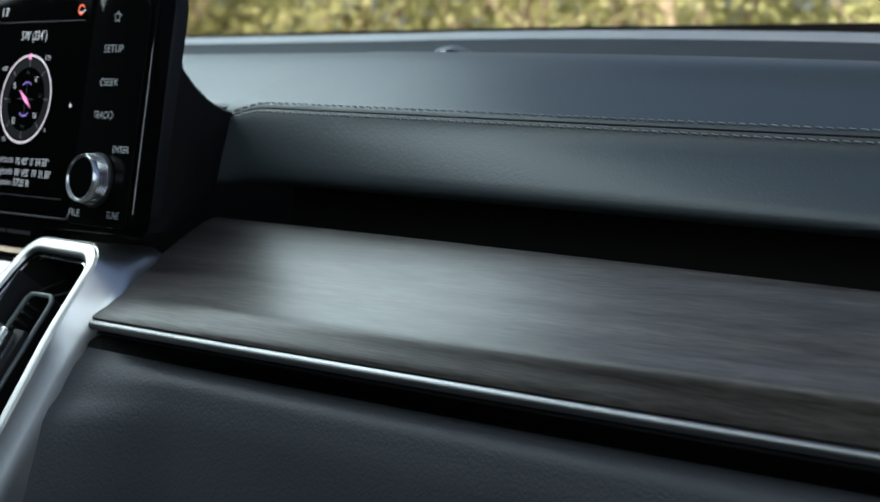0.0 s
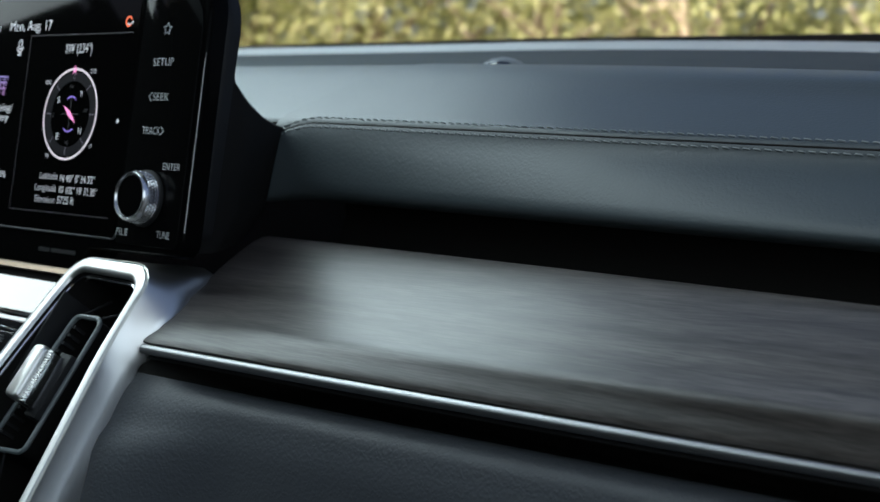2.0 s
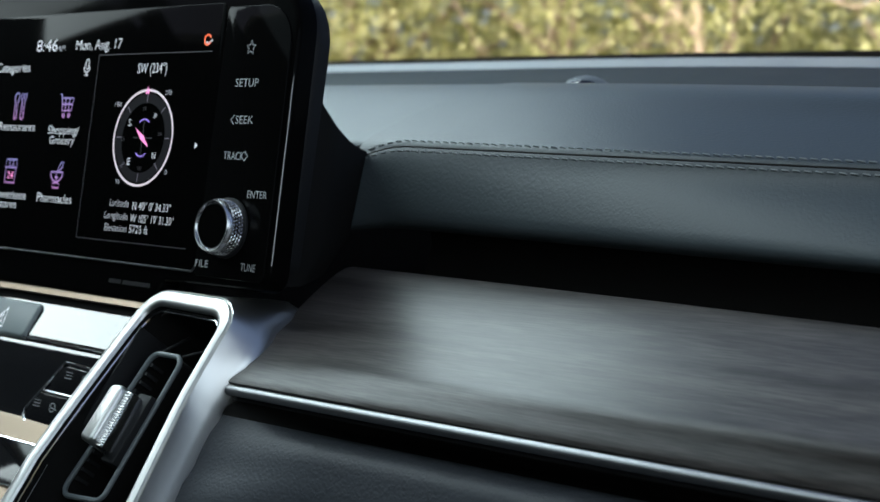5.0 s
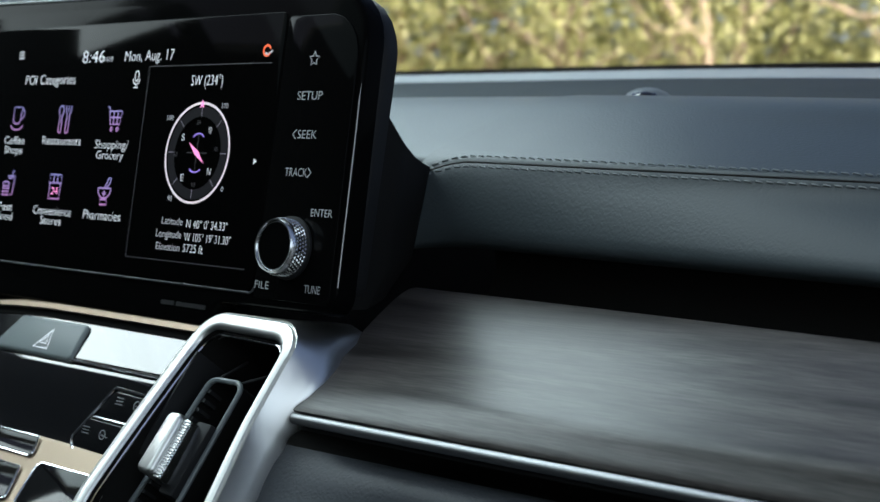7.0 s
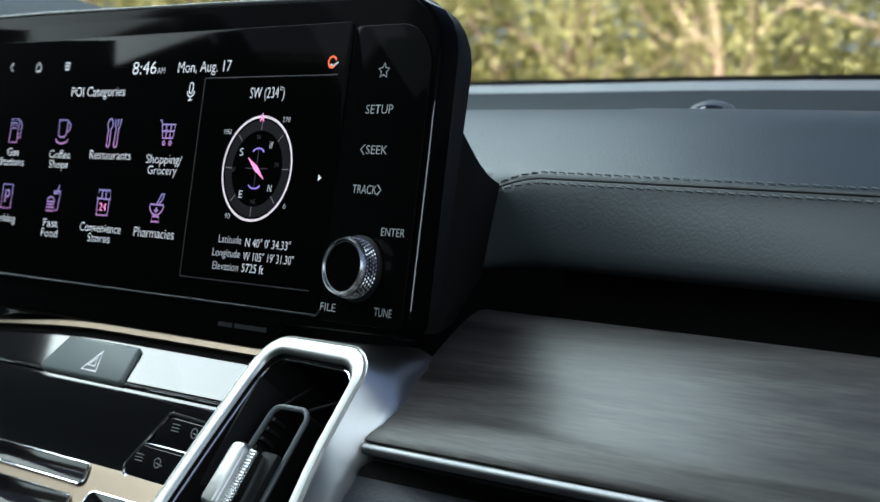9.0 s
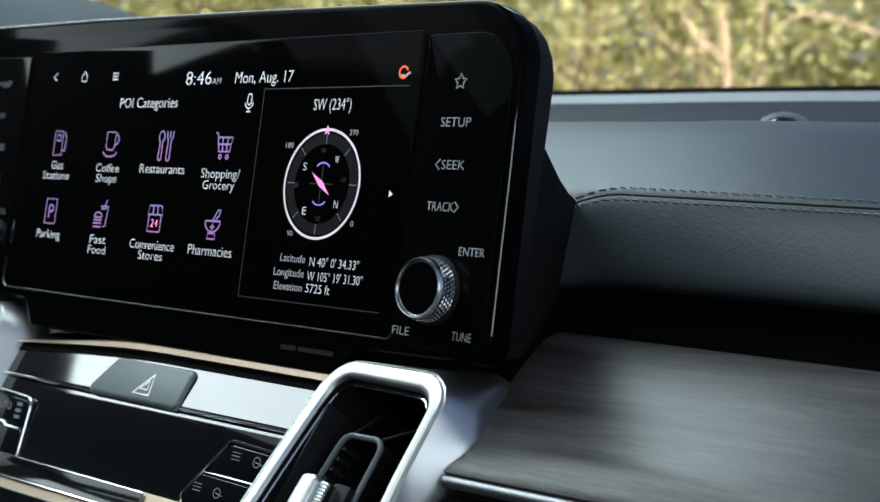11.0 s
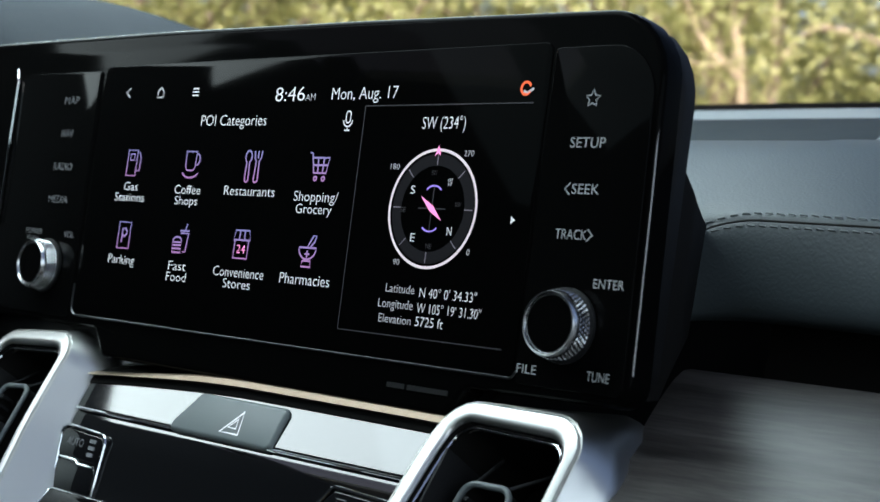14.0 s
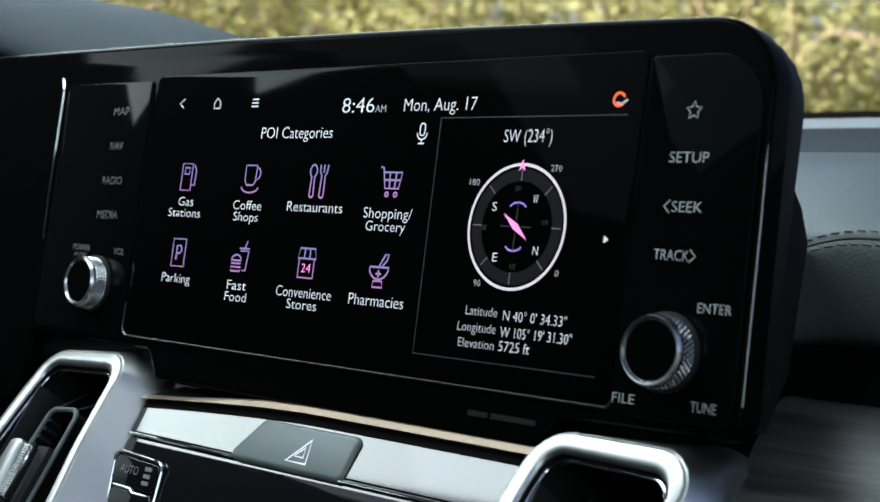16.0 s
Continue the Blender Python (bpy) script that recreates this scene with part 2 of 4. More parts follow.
def merge(bms):
    out = bmesh.new()
    for bm in bms:
        me = bpy.data.meshes.new("tmp")
        bm.to_mesh(me)
        bm.free()
        out.from_mesh(me)
        bpy.data.meshes.remove(me)
    return out


def smooth_curve(keys, steps=6):
    """Catmull-Rom through keys."""
    k = [Vector(p) for p in keys]
    k = [2 * k[0] - k[1]] + k + [2 * k[-1] - k[-2]]
    out = []
    for i in range(1, len(k) - 2):
        a, b, c, d = k[i - 1:i + 3]
        for s in range(steps):
            t = s / steps
            out.append(0.5 * (2 * b + (c - a) * t + (2 * a - 5 * b + 4 * c - d) * t * t + (3 * b - a - 3 * c + d) * t ** 3))
    out.append(k[-2])
    return out


# ---- the dashboard's long lines: x -> (y, z) ----
def d_(x):
    return x - 0.15


def trim_line(x):
    d = d_(x)
    return -0.0281 + 0.0231 * d + 0.06 * d * d, 1.001 + 0.0006 * d


def crease_line(x):
    d = d_(x)
    return -0.0165 + 0.012 * d, 1.0106 + 0.0165 * d


def wood_top(x):
    d = d_(x)
    return 0.053 - 0.027 * d - 0.082 * d * d, 1.037 + 0.0038 * d - 0.002 * d * d


def leather_low(x):
    d = d_(x)
    return 0.067 - 0.022 * d - 0.07 * d * d, 1.0538 - 0.006 * d + 0.0054 * d * d


def seam_line(x):
    d = d_(x)
    return 0.074 + 0.045 * d, 1.0896 - 0.017 * d


def ridge_line(x):
    d = d_(x)
    return 0.188 - 0.073 * d * d, 1.1158 - 0.0105 * d - 0.040 * d * d


def band_line(x):
    d = d_(x)
    return 0.397 + 0.028 * d, 1.1309 - 0.017 * d - 0.059 * d * d


def sill_line(x):
    d = d_(x)
    return 0.5177 + 0.045 * d - 0.04 * d * d, 1.1368 - 0.006 * d


def V3(x, yz, dy=0.0, dz=0.0):
    return (x, yz[0] + dy, yz[1] + dz)


def across(x0, x1, n):
    return [x0 + (x1 - x0) * k / n for k in range(n + 1)]


# ---- structure: ground, cabin shell ----
bm = bmesh.new()
bmesh.ops.create_grid(bm, x_segments=8, y_segments=8, size=600)
GROUND = material("dry_grass_ground", (0.16, 0.13, 0.08), 0.95, wear_size=1.5, tint=0.5, bump=0.6, grain_size=0.05)
tagged(part("ground", bm, GROUND), "dry grassy ground in front of the car", "ground", kind="structure")

CAB = 0.82


def slab(name, bm, mat, label, category):
    return tagged(part(name, bm, mat, smooth=False), label, category, kind="structure")


slab("floor", box(-CAB, CAB, -2.6, 0.6, 0.30, 0.34), CABIN, "dark carpeted car floor", "floor")
slab("wall_rear", box(-CAB, CAB, -2.66, -2.6, 0.34, 1.60), CABIN, "dark rear wall of the cabin", "wall")
slab("wall_front", box(-CAB, CAB, 0.56, 0.60, 0.34, 1.09), CABIN, "firewall behind the dashboard", "wall")
# Unseen roof; the front slab is added to keep sun off the sill.
slab("ceiling", merge([box(-CAB - 0.04, CAB + 0.04, -0.98, -0.60, 1.575, 1.60), box(-0.45, CAB + 0.04, -0.60, -0.34, 1.577, 1.60)]), HEADLINER, "unseen beige headliner, its front slab added against the sun", "ceiling")
# Unseen beige slab added to be mirrored in the centre panel.
slab("ceiling_reflection_slab", box(-CAB - 0.04, -0.45, -0.25, 0.02, 1.60, 1.63), HEADLINER, "unseen beige slab above the windscreen, added for reflections", "ceiling")
slab("ceiling_rear", box(-CAB - 0.04, CAB + 0.04, -2.66, -0.98, 1.56, 1.60), CABIN, "dark rear roof lining", "ceiling")
for n, sx in (("wall_left", -1), ("wall_right", 1)):
    xa, xb = (sx * CAB, sx * (CAB + 0.04)) if sx > 0 else (sx * (CAB + 0.04), sx * CAB)
    # Driver's side belt is raised to a slit so the display mirrors dark wall.
    belt = 1.52 if sx < 0 else 1.06
    w0, w1 = (-0.50, -0.14) if sx < 0 else (-0.75, 0.10)
    slab(n, merge([box(xa, xb, 0.12, 0.56, 0.34, 1.06), box(xa, xb, -2.6, 0.12, 0.34, belt), box(xa, xb, -2.6, -0.98, belt, 1.56), box(xa, xb, -0.98, w0, belt, 1.5745), box(xa, xb, w0, w1, 1.55, 1.575), box(xa, xb, w1, 0.12, belt, 1.56)]), CABIN,
         "unseen dark car door with a window opening", "door")
for n, sx in (("pillar_left", -1), ("pillar_right", 1)):
    slab(n, tube([(sx * (CAB + 0.13), 0.54, 1.06), (sx * (CAB + 0.05), 0.15, 1.40), (sx * (CAB - 0.02), -0.22, 1.60)], 0.035, 10), CABIN, "dark windscreen pillar", "pillar")

# ---- trees outside ----
def leaf_material(name, lo, hi):
    m = bpy.data.materials.new(name)
    m.use_nodes = True
    n, l = m.node_tree.nodes, m.node_tree.links
    b = n["Principled BSDF"]
    geo = n.new("ShaderNodeNewGeometry")
    ramp = n.new("ShaderNodeValToRGB")
    ramp.color_ramp.elements[0].color = (*lo, 1)
    ramp.color_ramp.elements[1].color = (*hi, 1)
    mid = ramp.color_ramp.elements.new(0.6)
    mid.color = (*[0.6 * a + 0.4 * c for a, c in zip(lo, hi)], 1)
    l.new(geo.outputs["Random Per Island"], ramp.inputs["Fac"])
    l.new(ramp.outputs["Color"], b.inputs["Base Color"])
    b.inputs["Roughness"].default_value = 0.55
    thin = n.new("ShaderNodeBsdfTranslucent")
    l.new(ramp.outputs["Color"], thin.inputs["Color"])
    mix = n.new("ShaderNodeMixShader")
    mix.inputs["Fac"].default_value = 0.5
    l.new(b.outputs["BSDF"], mix.inputs[1])
    l.new(thin.outputs["BSDF"], mix.inputs[2])
    l.new(mix.outputs["Shader"], n["Material Output"].inputs["Surface"])
    return m


# two copies of one leaf: sunlight in the first's colours, shade in the second's
LEAF = leaf_material("sunlit_leaves", (0.34, 0.37, 0.15), (0.66, 0.67, 0.37))
LEAF_SHADED = leaf_material("shaded_leaves", (0.31, 0.34, 0.16), (0.58, 0.58, 0.33))
LIMB = material("grey_bark", (0.24, 0.20, 0.15), 0.9, tint=0.3, wear_size=0.1, bump=0.6, grain_size=0.02)
BARK = material("pale_bark", (0.36, 0.29, 0.22), 0.9, tint=0.3, wear_size=0.1, bump=0.6, grain_size=0.02)


def leaves(rng, spots, count, size, spread):
    """Folded leaf blades scattered round the spots, as plain vertex and face lists."""
    base = np.array(spots)[rng.integers(len(spots), size=count)] + rng.normal(0, 1, (count, 3)) * spread
    a = rng.normal(0, 1, (count, 3))
    a /= np.linalg.norm(a, axis=1)[:, None]
    side = np.cross(a, rng.normal(0, 1, (count, 3)))
    side /= np.linalg.norm(side, axis=1)[:, None] + 1e-9
    fold = np.cross(a, side) * 0.15
    s = (size * rng.uniform(0.6, 1.4, count))[:, None]
    vs = np.stack([base - a * s, base + (side * 0.5 + fold) * s, base + a * s, base + (fold - side * 0.5) * s], 1).reshape(-1, 3).tolist()
    fs = [f for k in range(0, 4 * count, 4) for f in ((k, k + 1, k + 2), (k, k + 2, k + 3))]
    me = bpy.data.meshes.new("leaves")
    me.from_pydata(vs, [], fs)
    return me


def tree(seed, x, y, height, wide, count, label):
    rng = np.random.default_rng(seed)
    thing = tagged(empty("tree", pose(x, y, 0)), label, "tree", "trees beyond the windscreen")
    lean = rng.normal(0, 0.12, 2)
    trunk = [(lean[0] * z, lean[1] * z, z) for z in (-0.05, 0.3, 0.7, 1.1, 1.5, 1.9)]
    part("trunk", tube(trunk, [0.09, 0.075, 0.065, 0.058, 0.05, 0.04], 9), LIMB, thing)
    tips = []
    for k in range(9):
        a = rng.uniform(0, 2 * math.pi)
        z0 = rng.uniform(0.5, 1.8)
        p = Vector((lean[0] * z0, lean[1] * z0, z0))
        d = Vector((math.cos(a) * 0.6, math.sin(a) * 0.6, rng.uniform(0.5, 1.1))).normalized()
        pts, r = [p], [0.045]
        for s in range(5):
            d = (d + Vector(rng.normal(0, 0.22, 3))).normalized()
            pts.append(pts[-1] + d * height * 0.13)
            r.append(r[-1] * 0.72)
            tips.append(np.array(pts[-1]))
        part("limb", tube(pts, r, 7), LIMB, thing)
    spots = tips + [np.array((rng.normal(0, wide * 0.5), rng.normal(0, wide * 0.4), rng.uniform(0.5, height))) for _ in range(26)]
    me = leaves(rng, spots, count, 0.026, 0.22)
    me.materials.append(LEAF)
    crown = new("crown", me)
    crown.parent = thing
    return thing


def bare_tree(x, y, label):
    """A pale forked trunk with few leaves."""
    thing = tagged(empty("tree", pose(x, y, 0)), label, "tree", "trees beyond the windscreen")
    part("trunk", tube([(0.05, 0, -0.05), (0.04, 0, 0.7), (0.03, 0, 1.2), (0.01, 0, 1.45)], [0.05, 0.042, 0.036, 0.032], 9), BARK, thing)
    for keys, r in ((((0.01, 0, 1.44), (-0.10, 0.02, 1.53), (-0.22, 0.05, 1.60), (-0.35, 0.06, 1.78), (-0.50, 0.1, 2.1), (-0.55, 0.1, 2.5)), 0.024),
                    (((0.01, 0, 1.43), (0.0, 0.0, 1.58), (-0.04, 0.0, 1.76), (-0.02, 0.02, 2.1), (0.05, 0.0, 2.6)), 0.026),
                    (((0.03, 0, 1.1), (0.12, 0.05, 1.25), (0.18, 0.08, 1.40), (0.15, 0.1, 1.74), (0.24, 0.1, 2.3)), 0.019),
                    (((0.16, 0.09, 1.50), (0.40, 0.1, 1.70), (0.72, 0.12, 1.63), (0.86, 0.12, 1.57), (1.05, 0.1, 1.60), (1.25, 0.1, 1.75)), 0.014),
                    (((-0.10, 0.02, 1.53), (-0.26, 0.0, 1.52), (-0.42, 0.0, 1.60), (-0.6, 0.0, 1.85)), 0.011)):
        pts = smooth_curve(keys, 4)
        part("limb", tube(pts, [r * (1 - 0.6 * k / len(pts)) for k in range(len(pts))], 8), BARK, thing)
    rng = np.random.default_rng(5)
    me = leaves(rng, [np.array((rng.normal(0, 0.5), 0.15 + rng.uniform(0, 0.4), rng.uniform(1.9, 3.0))) for _ in range(14)], 260, 0.045, 0.14)
    me.materials.append(LEAF)
    new("crown", me).parent = thing


bare_tree(-4.13, 6.83, "pale forked roadside tree with sparse leaves")
HX, HY = -5.4, 6.9
rng0 = np.random.default_rng(7)
for k in range(13):
    s = (k - 6) * 1.05
    jit = rng0.normal(0, 0.35)
    tree(100 + k, HX + s * 0.74 - jit * 0.67, HY + s * 0.67 + jit * 0.74, 3.6 + rng0.uniform(-0.6, 0.5), 1.1, 11000, "leafy roadside tree in yellowing green leaf")
spots = [np.array((HX - 1.5 + s * 0.74 + rng0.normal(0, 0.5), HY + 1.7 + s * 0.67 + rng0.normal(0, 0.5), rng0.uniform(0.1, 3.6))) for s in np.linspace(-11, 11, 420)]
me = leaves(rng0, spots, 110000, 0.048, 0.32)
me.materials.append(LEAF_SHADED)
tagged(new("hedge", me), "dense olive green thicket behind the trees", "hedge", kind="stuff")

# ---- dashboard ----
dash = tagged(empty("dashboard"), "dark grey leather-wrapped car dashboard with stitched seam", "dashboard")
XS = across(0.155, 0.83, 60)


def top_profile(x, full=True):
    low, seam, ridge = leather_low(x), seam_line(x), ridge_line(x)
    keys = [(low[0] + 0.035, low[1] + 0.004), (low[0] + 0.012, low[1] - 0.0004), (low[0] + 0.0036, low[1] + 0.0008), (low[0] - 0.0004, low[1] + 0.0056),
            (0.5 * (low[0] + seam[0]) - 0.0028, 0.5 * (low[1] + seam[1]) + 0.001), (seam[0] - 0.004, seam[1] - 0.0065), (seam[0] - 0.0012, seam[1] - 0.0012), (seam[0], seam[1] - 0.0012), (seam[0] + 0.0015, seam[1] + 0.0008)]
    roof = [(seam[0] + 0.006, seam[1] + 0.0026), (seam[0] + 0.045, seam[1] + 0.0155), (ridge[0] - 0.035, ridge[1] - 0.0018), ridge,
            (ridge[0] + 0.02, ridge[1] - 0.006), (ridge[0] + 0.03, ridge[1] - 0.02)]
    a = smooth_curve(keys + roof[:1], 3)
    b = smooth_curve(roof, 5)[1:]
    return [(x, p.x, p.y) for p in a + b]


def end_shift(x):
    """The pad's end rounds off towards the display."""
    s = min(1.3, max(0.0, (0.166 - x) / 0.021))
    return s * s


pad = []
for x in across(0.1385, 0.175, 16) + across(0.175, 0.83, 50)[1:]:
    e = end_shift(x)
    ring = []
    for n, (px, py, pz) in enumerate(top_profile(x)):
        s = e * min(1.0, max(0.0, (27 - n) / 9))
        ring.append((px, py - 0.004 * s, pz - 0.0046 * s * min(1.0, n / 18)))
    pad.append(ring)
part("upper_pad", loft(pad), LEATHER, dash, sharp=60)
part("rear_pad", loft([[(x, py, pz - 0.0004) for _, py, pz in top_profile(0.15)[19:]] for x in across(-0.30, 0.1465, 12)]), LEATHER, dash)
XL = across(-0.82, 0.83, 80)


def clampx(f, x):
    return f(max(x, -0.05))


part("defroster_panel", loft([[V3(x, clampx(ridge_line, x), 0.018, -0.022), V3(x, clampx(ridge_line, x), 0.05, -0.012), V3(x, clampx(band_line, x), -0.03, -0.0072), V3(x, clampx(band_line, x), -0.012, -0.0045)] for x in XL]), PANEL, dash, "grey plastic defroster panel")
part("windscreen_ledge", loft([[V3(x, clampx(band_line, x), -0.012, -0.0050), V3(x, clampx(band_line, x), -0.002, -0.0030), V3(x, clampx(band_line, x), 0.0, -0.0022), V3(x, clampx(band_line, x), 0.006, 0.0010), V3(x, clampx(band_line, x), 0.012, 0.0013), V3(x, clampx(sill_line, x), -0.012, -0.0095), V3(x, clampx(sill_line, x), 0.0, -0.02)] for x in XL]), LEDGE, dash, "grey ledge at the windscreen base, sky glare put into its colour")
part("windscreen_seal", loft([[V3(x, clampx(sill_line, x), -0.010, -0.016), V3(x, clampx(sill_line, x), -0.008, 0.0005), V3(x, clampx(sill_line, x), -0.004, 0.0015), V3(x, clampx(sill_line, x), 0.03, -0.001), V3(x, clampx(sill_line, x), 0.04, -0.05)] for x in XL]), VOID, dash, "black windscreen seal")
# black sheet puts the recess's shade into its colour
part("recess", loft([[V3(x, leather_low(x), 0.032, 0.0045), V3(x, leather_low(x), 0.034, -0.010), V3(x, wood_top(x), 0.040, -0.014), V3(x, wood_top(x), 0.006, -0.010), V3(x, wood_top(x), 0.004, -0.004)] for x in XS]), VOID, dash, "recess under the padded top, its shade put into black")
part("seam", tube([(x, seam_line(x)[0] - 0.0006 - 0.004 * end_shift(x), seam_line(x)[1] - 0.0010 - 0.0046 * end_shift(x)) for x in across(0.1385, 0.175, 16) + across(0.175, 0.83, 40)[1:]], 0.0006, 6), VOID, dash, "dark piped seam")
# twin rows of stitches along the seam
for dz, dy in ((0.0016, 0.0022), (-0.0026, -0.0021)):
    x = 0.1405
    while x < 0.62:
        p, q = [Vector((u, seam_line(u)[0] + dy - 0.004 * end_shift(u), seam_line(u)[1] + dz - 0.0046 * end_shift(u))) for u in (x, x + 0.0030)]
        q.z -= 0.0003
        st = tube([p, p.lerp(q, 0.15) + Vector((0, -0.0002, 0.0003)), p.lerp(q, 0.85) + Vector((0, -0.0002, 0.0003)), q], [0.0002, 0.00036, 0.00036, 0.0002], 5)
        part("stitch", st, THREAD, dash)
        x += 0.0043


def wood_profile(x):
    top, cr, tr = wood_top(x), crease_line(x), trim_line(x)
    keys = [(top[0] + 0.010, top[1] - 0.004), (top[0] + 0.001, top[1]), (0.55 * top[0] + 0.45 * cr[0], 0.55 * top[1] + 0.45 * cr[1] + 0.001), (cr[0] + 0.013, cr[1] + 0.0050), (cr[0] + 0.0045, cr[1] + 0.0016), (cr[0] - 0.0016, cr[1] - 0.0010),
            (0.5 * (cr[0] + tr[0]) - 0.0012, 0.5 * (cr[1] + tr[1]) + 0.0010), (tr[0] - 0.0014, tr[1] + 0.0012), (tr[0] + 0.004, tr[1] - 0.0015)]
    return [(x, p.x, p.y) for p in smooth_curve(keys, 4)]


def wood_end(x, y):
    """The panel's end is cut on a slant along the vent frame."""
    s = min(1.0, max(0.0, (0.053 - y) / 0.076))
    cut = 0.003 + 0.0255 * s ** 1.2 - 0.5 * max(0.0, -0.0235 - y)
    return x + cut * max(0.0, 1 - (x - 0.146) / 0.08)


tagged(part("wood_trim", loft([[(wood_end(x, py), py, pz) for x, py, pz in wood_profile(x)] for x in across(0.146, 0.83, 60)]), WOOD, sharp=60), "dark grey open-pored oak trim panel across the dash", "trim panel")
XR = across(0.172, 0.83, 60)
strip = tagged(empty("trim_strip"), "thin satin silver strip along the wood trim", "trim strip")
part("bar", loft([[V3(x, trim_line(x), -0.0022 + 0.0021 * math.sin(a), -0.0018 + 0.0021 * math.cos(a)) for a in [2 * math.pi * k / 14 for k in range(14)]] for x in XR], closed=True), STRIP, strip)
part("backing", loft([[V3(x, trim_line(x), 0.004, 0.001), V3(x, trim_line(x), -0.0005, -0.0060), V3(x, trim_line(x), 0.02, -0.0075)] for x in XR]), DARK, strip)


def glove_profile(x):
    """The panel swells forward to meet the vent frame at its end; further on a deep gap runs under the strip."""
    tr = trim_line(x)
    near = [(0.008, -0.005), (0.004, -0.0060), (-0.001, -0.0085), (-0.0025, -0.0110), (-0.0045, -0.0145), (-0.0095, -0.0200), (-0.0160, -0.0290), (-0.0300, -0.0500), (-0.045, -0.13), (0.0, -0.32)]
    far = [(0.008, -0.005), (0.030, -0.008), (0.028, -0.018), (0.012, -0.0162), (0.0045, -0.0150), (-0.0015, -0.0178), (-0.0052, -0.0245), (-0.0095, -0.045), (-0.013, -0.11), (0.0, -0.32)]
    s = min(1.0, max(0.0, (x - 0.170) / 0.060))
    s = s * s * (3 - 2 * s)
    return [(x, tr[0] + p.x, tr[1] + p.y) for p in smooth_curve([Vector(p).lerp(Vector(q), s) for p, q in zip(near, far)], 4)]


glove = tagged(empty("glove_box"), "dark grained glove box panel below the silver strip", "glove box")
rows = [glove_profile(x) for x in across(0.150, 0.83, 80)]
# the panel's upper rows turn black to carry the gap's shade
part("gap_lining", loft([r[:14] for r in rows]), VOID, glove, "gap under the strip, its shade put into black lining")
part("lid", loft([r[13:] for r in rows]), PADDING, glove, sharp=60)

# light sensor on the ridge
sensor = tagged(empty("light_sensor", pose(0.1354, 0.2386, 1.1108)), "small pale grey domed light sensor on the dash top", "sensor")
part("dome", revolve([(0.0001, 0.001), (0.005, 0.0017), (0.0095, 0.0036), (0.0130, 0.0072), (0.0142, 0.0105)], 32), BUTTON, sensor, "pale grey domed lens").matrix_basis = pose(0, 0, 0.0105, -90)
part("lens", revolve([(0.0001, 0.0), (0.006, 0.0012), (0.0095, 0.0045), (0.0105, 0.009)], 32), GLOSS, sensor, "dark sensor lens").matrix_basis = pose(0.0024, -0.0054, 0.0078, -90)
part("ring", revolve([(0.0142, 0.0), (0.0165, 0.0), (0.0170, 0.0015), (0.0170, 0.012), (0.0142, 0.012)], 32), LEDGE, sensor).matrix_basis = pose(0, 0, 0.0035, -90)

# driver's instrument hood
hood = tagged(empty("instrument_hood"), "padded hood over the instrument cluster, shade put into its dark leather", "hood")
brow, shroud = [], []
for k in range(25):
    x = -0.80 + 0.60 * k / 24
    rise = 1.212 - 0.55 * max(0, x + 0.44) ** 1.6 - 0.35 * max(0, -0.5 - x) ** 1.6
    brow.append(smooth_curve([(x, 0.085, rise - 0.034), (x, 0.050, rise - 0.030), (x, 0.040, rise - 0.023), (x, 0.052, rise - 0.013), (x, 0.085, rise - 0.004), (x, 0.13, rise), (x, 0.20, rise - 0.008), (x, 0.30, rise - 0.05), (x, 0.36, rise - 0.10)], 3))
    shroud.append([(x, 0.080, rise - 0.032), (x, 0.076, rise - 0.060), (x, 0.060, rise - 0.12)])
part("brow", loft(brow), HOOD, hood, sharp=60)
part("cluster_shroud", loft(shroud), VOID, hood, "black shroud under the brow")

# ---- display ----
TILT = -10.8
display = tagged(empty("infotainment_display", pose(0, 0, 1.1, TILT)), "wide glossy black infotainment display with lit screen and two knobs", "car display")
outline = rounded([(-0.60, -0.100), (-0.205, -0.100), (-0.199, -0.0665), (-0.11, -0.0665), (-0.103, -0.078), (0.100, -0.078), (0.108, -0.0675), (0.1748, -0.0665), (0.1722, 0.0585), (0.035, 0.0617), (-0.087, 0.0635), (-0.248, 0.0638), (-0.60, 0.060)],
                  [0.01, 0.01, 0.004, 0.004, 0.004, 0.004, 0.004, 0.008, 0.024, 0, 0, 0, 0.02], 7)
part("bezel", plate(outline, 0.010, 0.0, 0.0025, 4), BEZEL, display, "gloss black bezel")
back = rounded([(-0.58, -0.085), (-0.1, -0.076), (0.10, -0.076), (0.11, -0.066), (0.1725, -0.0645), (0.1738, 0.0575), (0.035, 0.0605), (-0.087, 0.0625), (-0.58, 0.058)], [0.01, 0, 0.003, 0.003, 0.012, 0.027, 0, 0, 0.02], 7)
part("shell", plate(back, 0.0170, 0.0075, 0.005, 4), SHELL, display, "matt black rear shell")
# tapering chrome bar stands in for the highlight on the bezel's top
part("top_highlight", tube([(x, 0.006, z) for x, z in ((-0.255, 0.0632), (-0.2, 0.0633), (-0.087, 0.0632), (0.035, 0.0613), (0.12, 0.0592))], [0.0017, 0.0017, 0.0015, 0.0012, 0.0008], 8), CHROME, display, "bright bar for the highlight along the bezel's top")
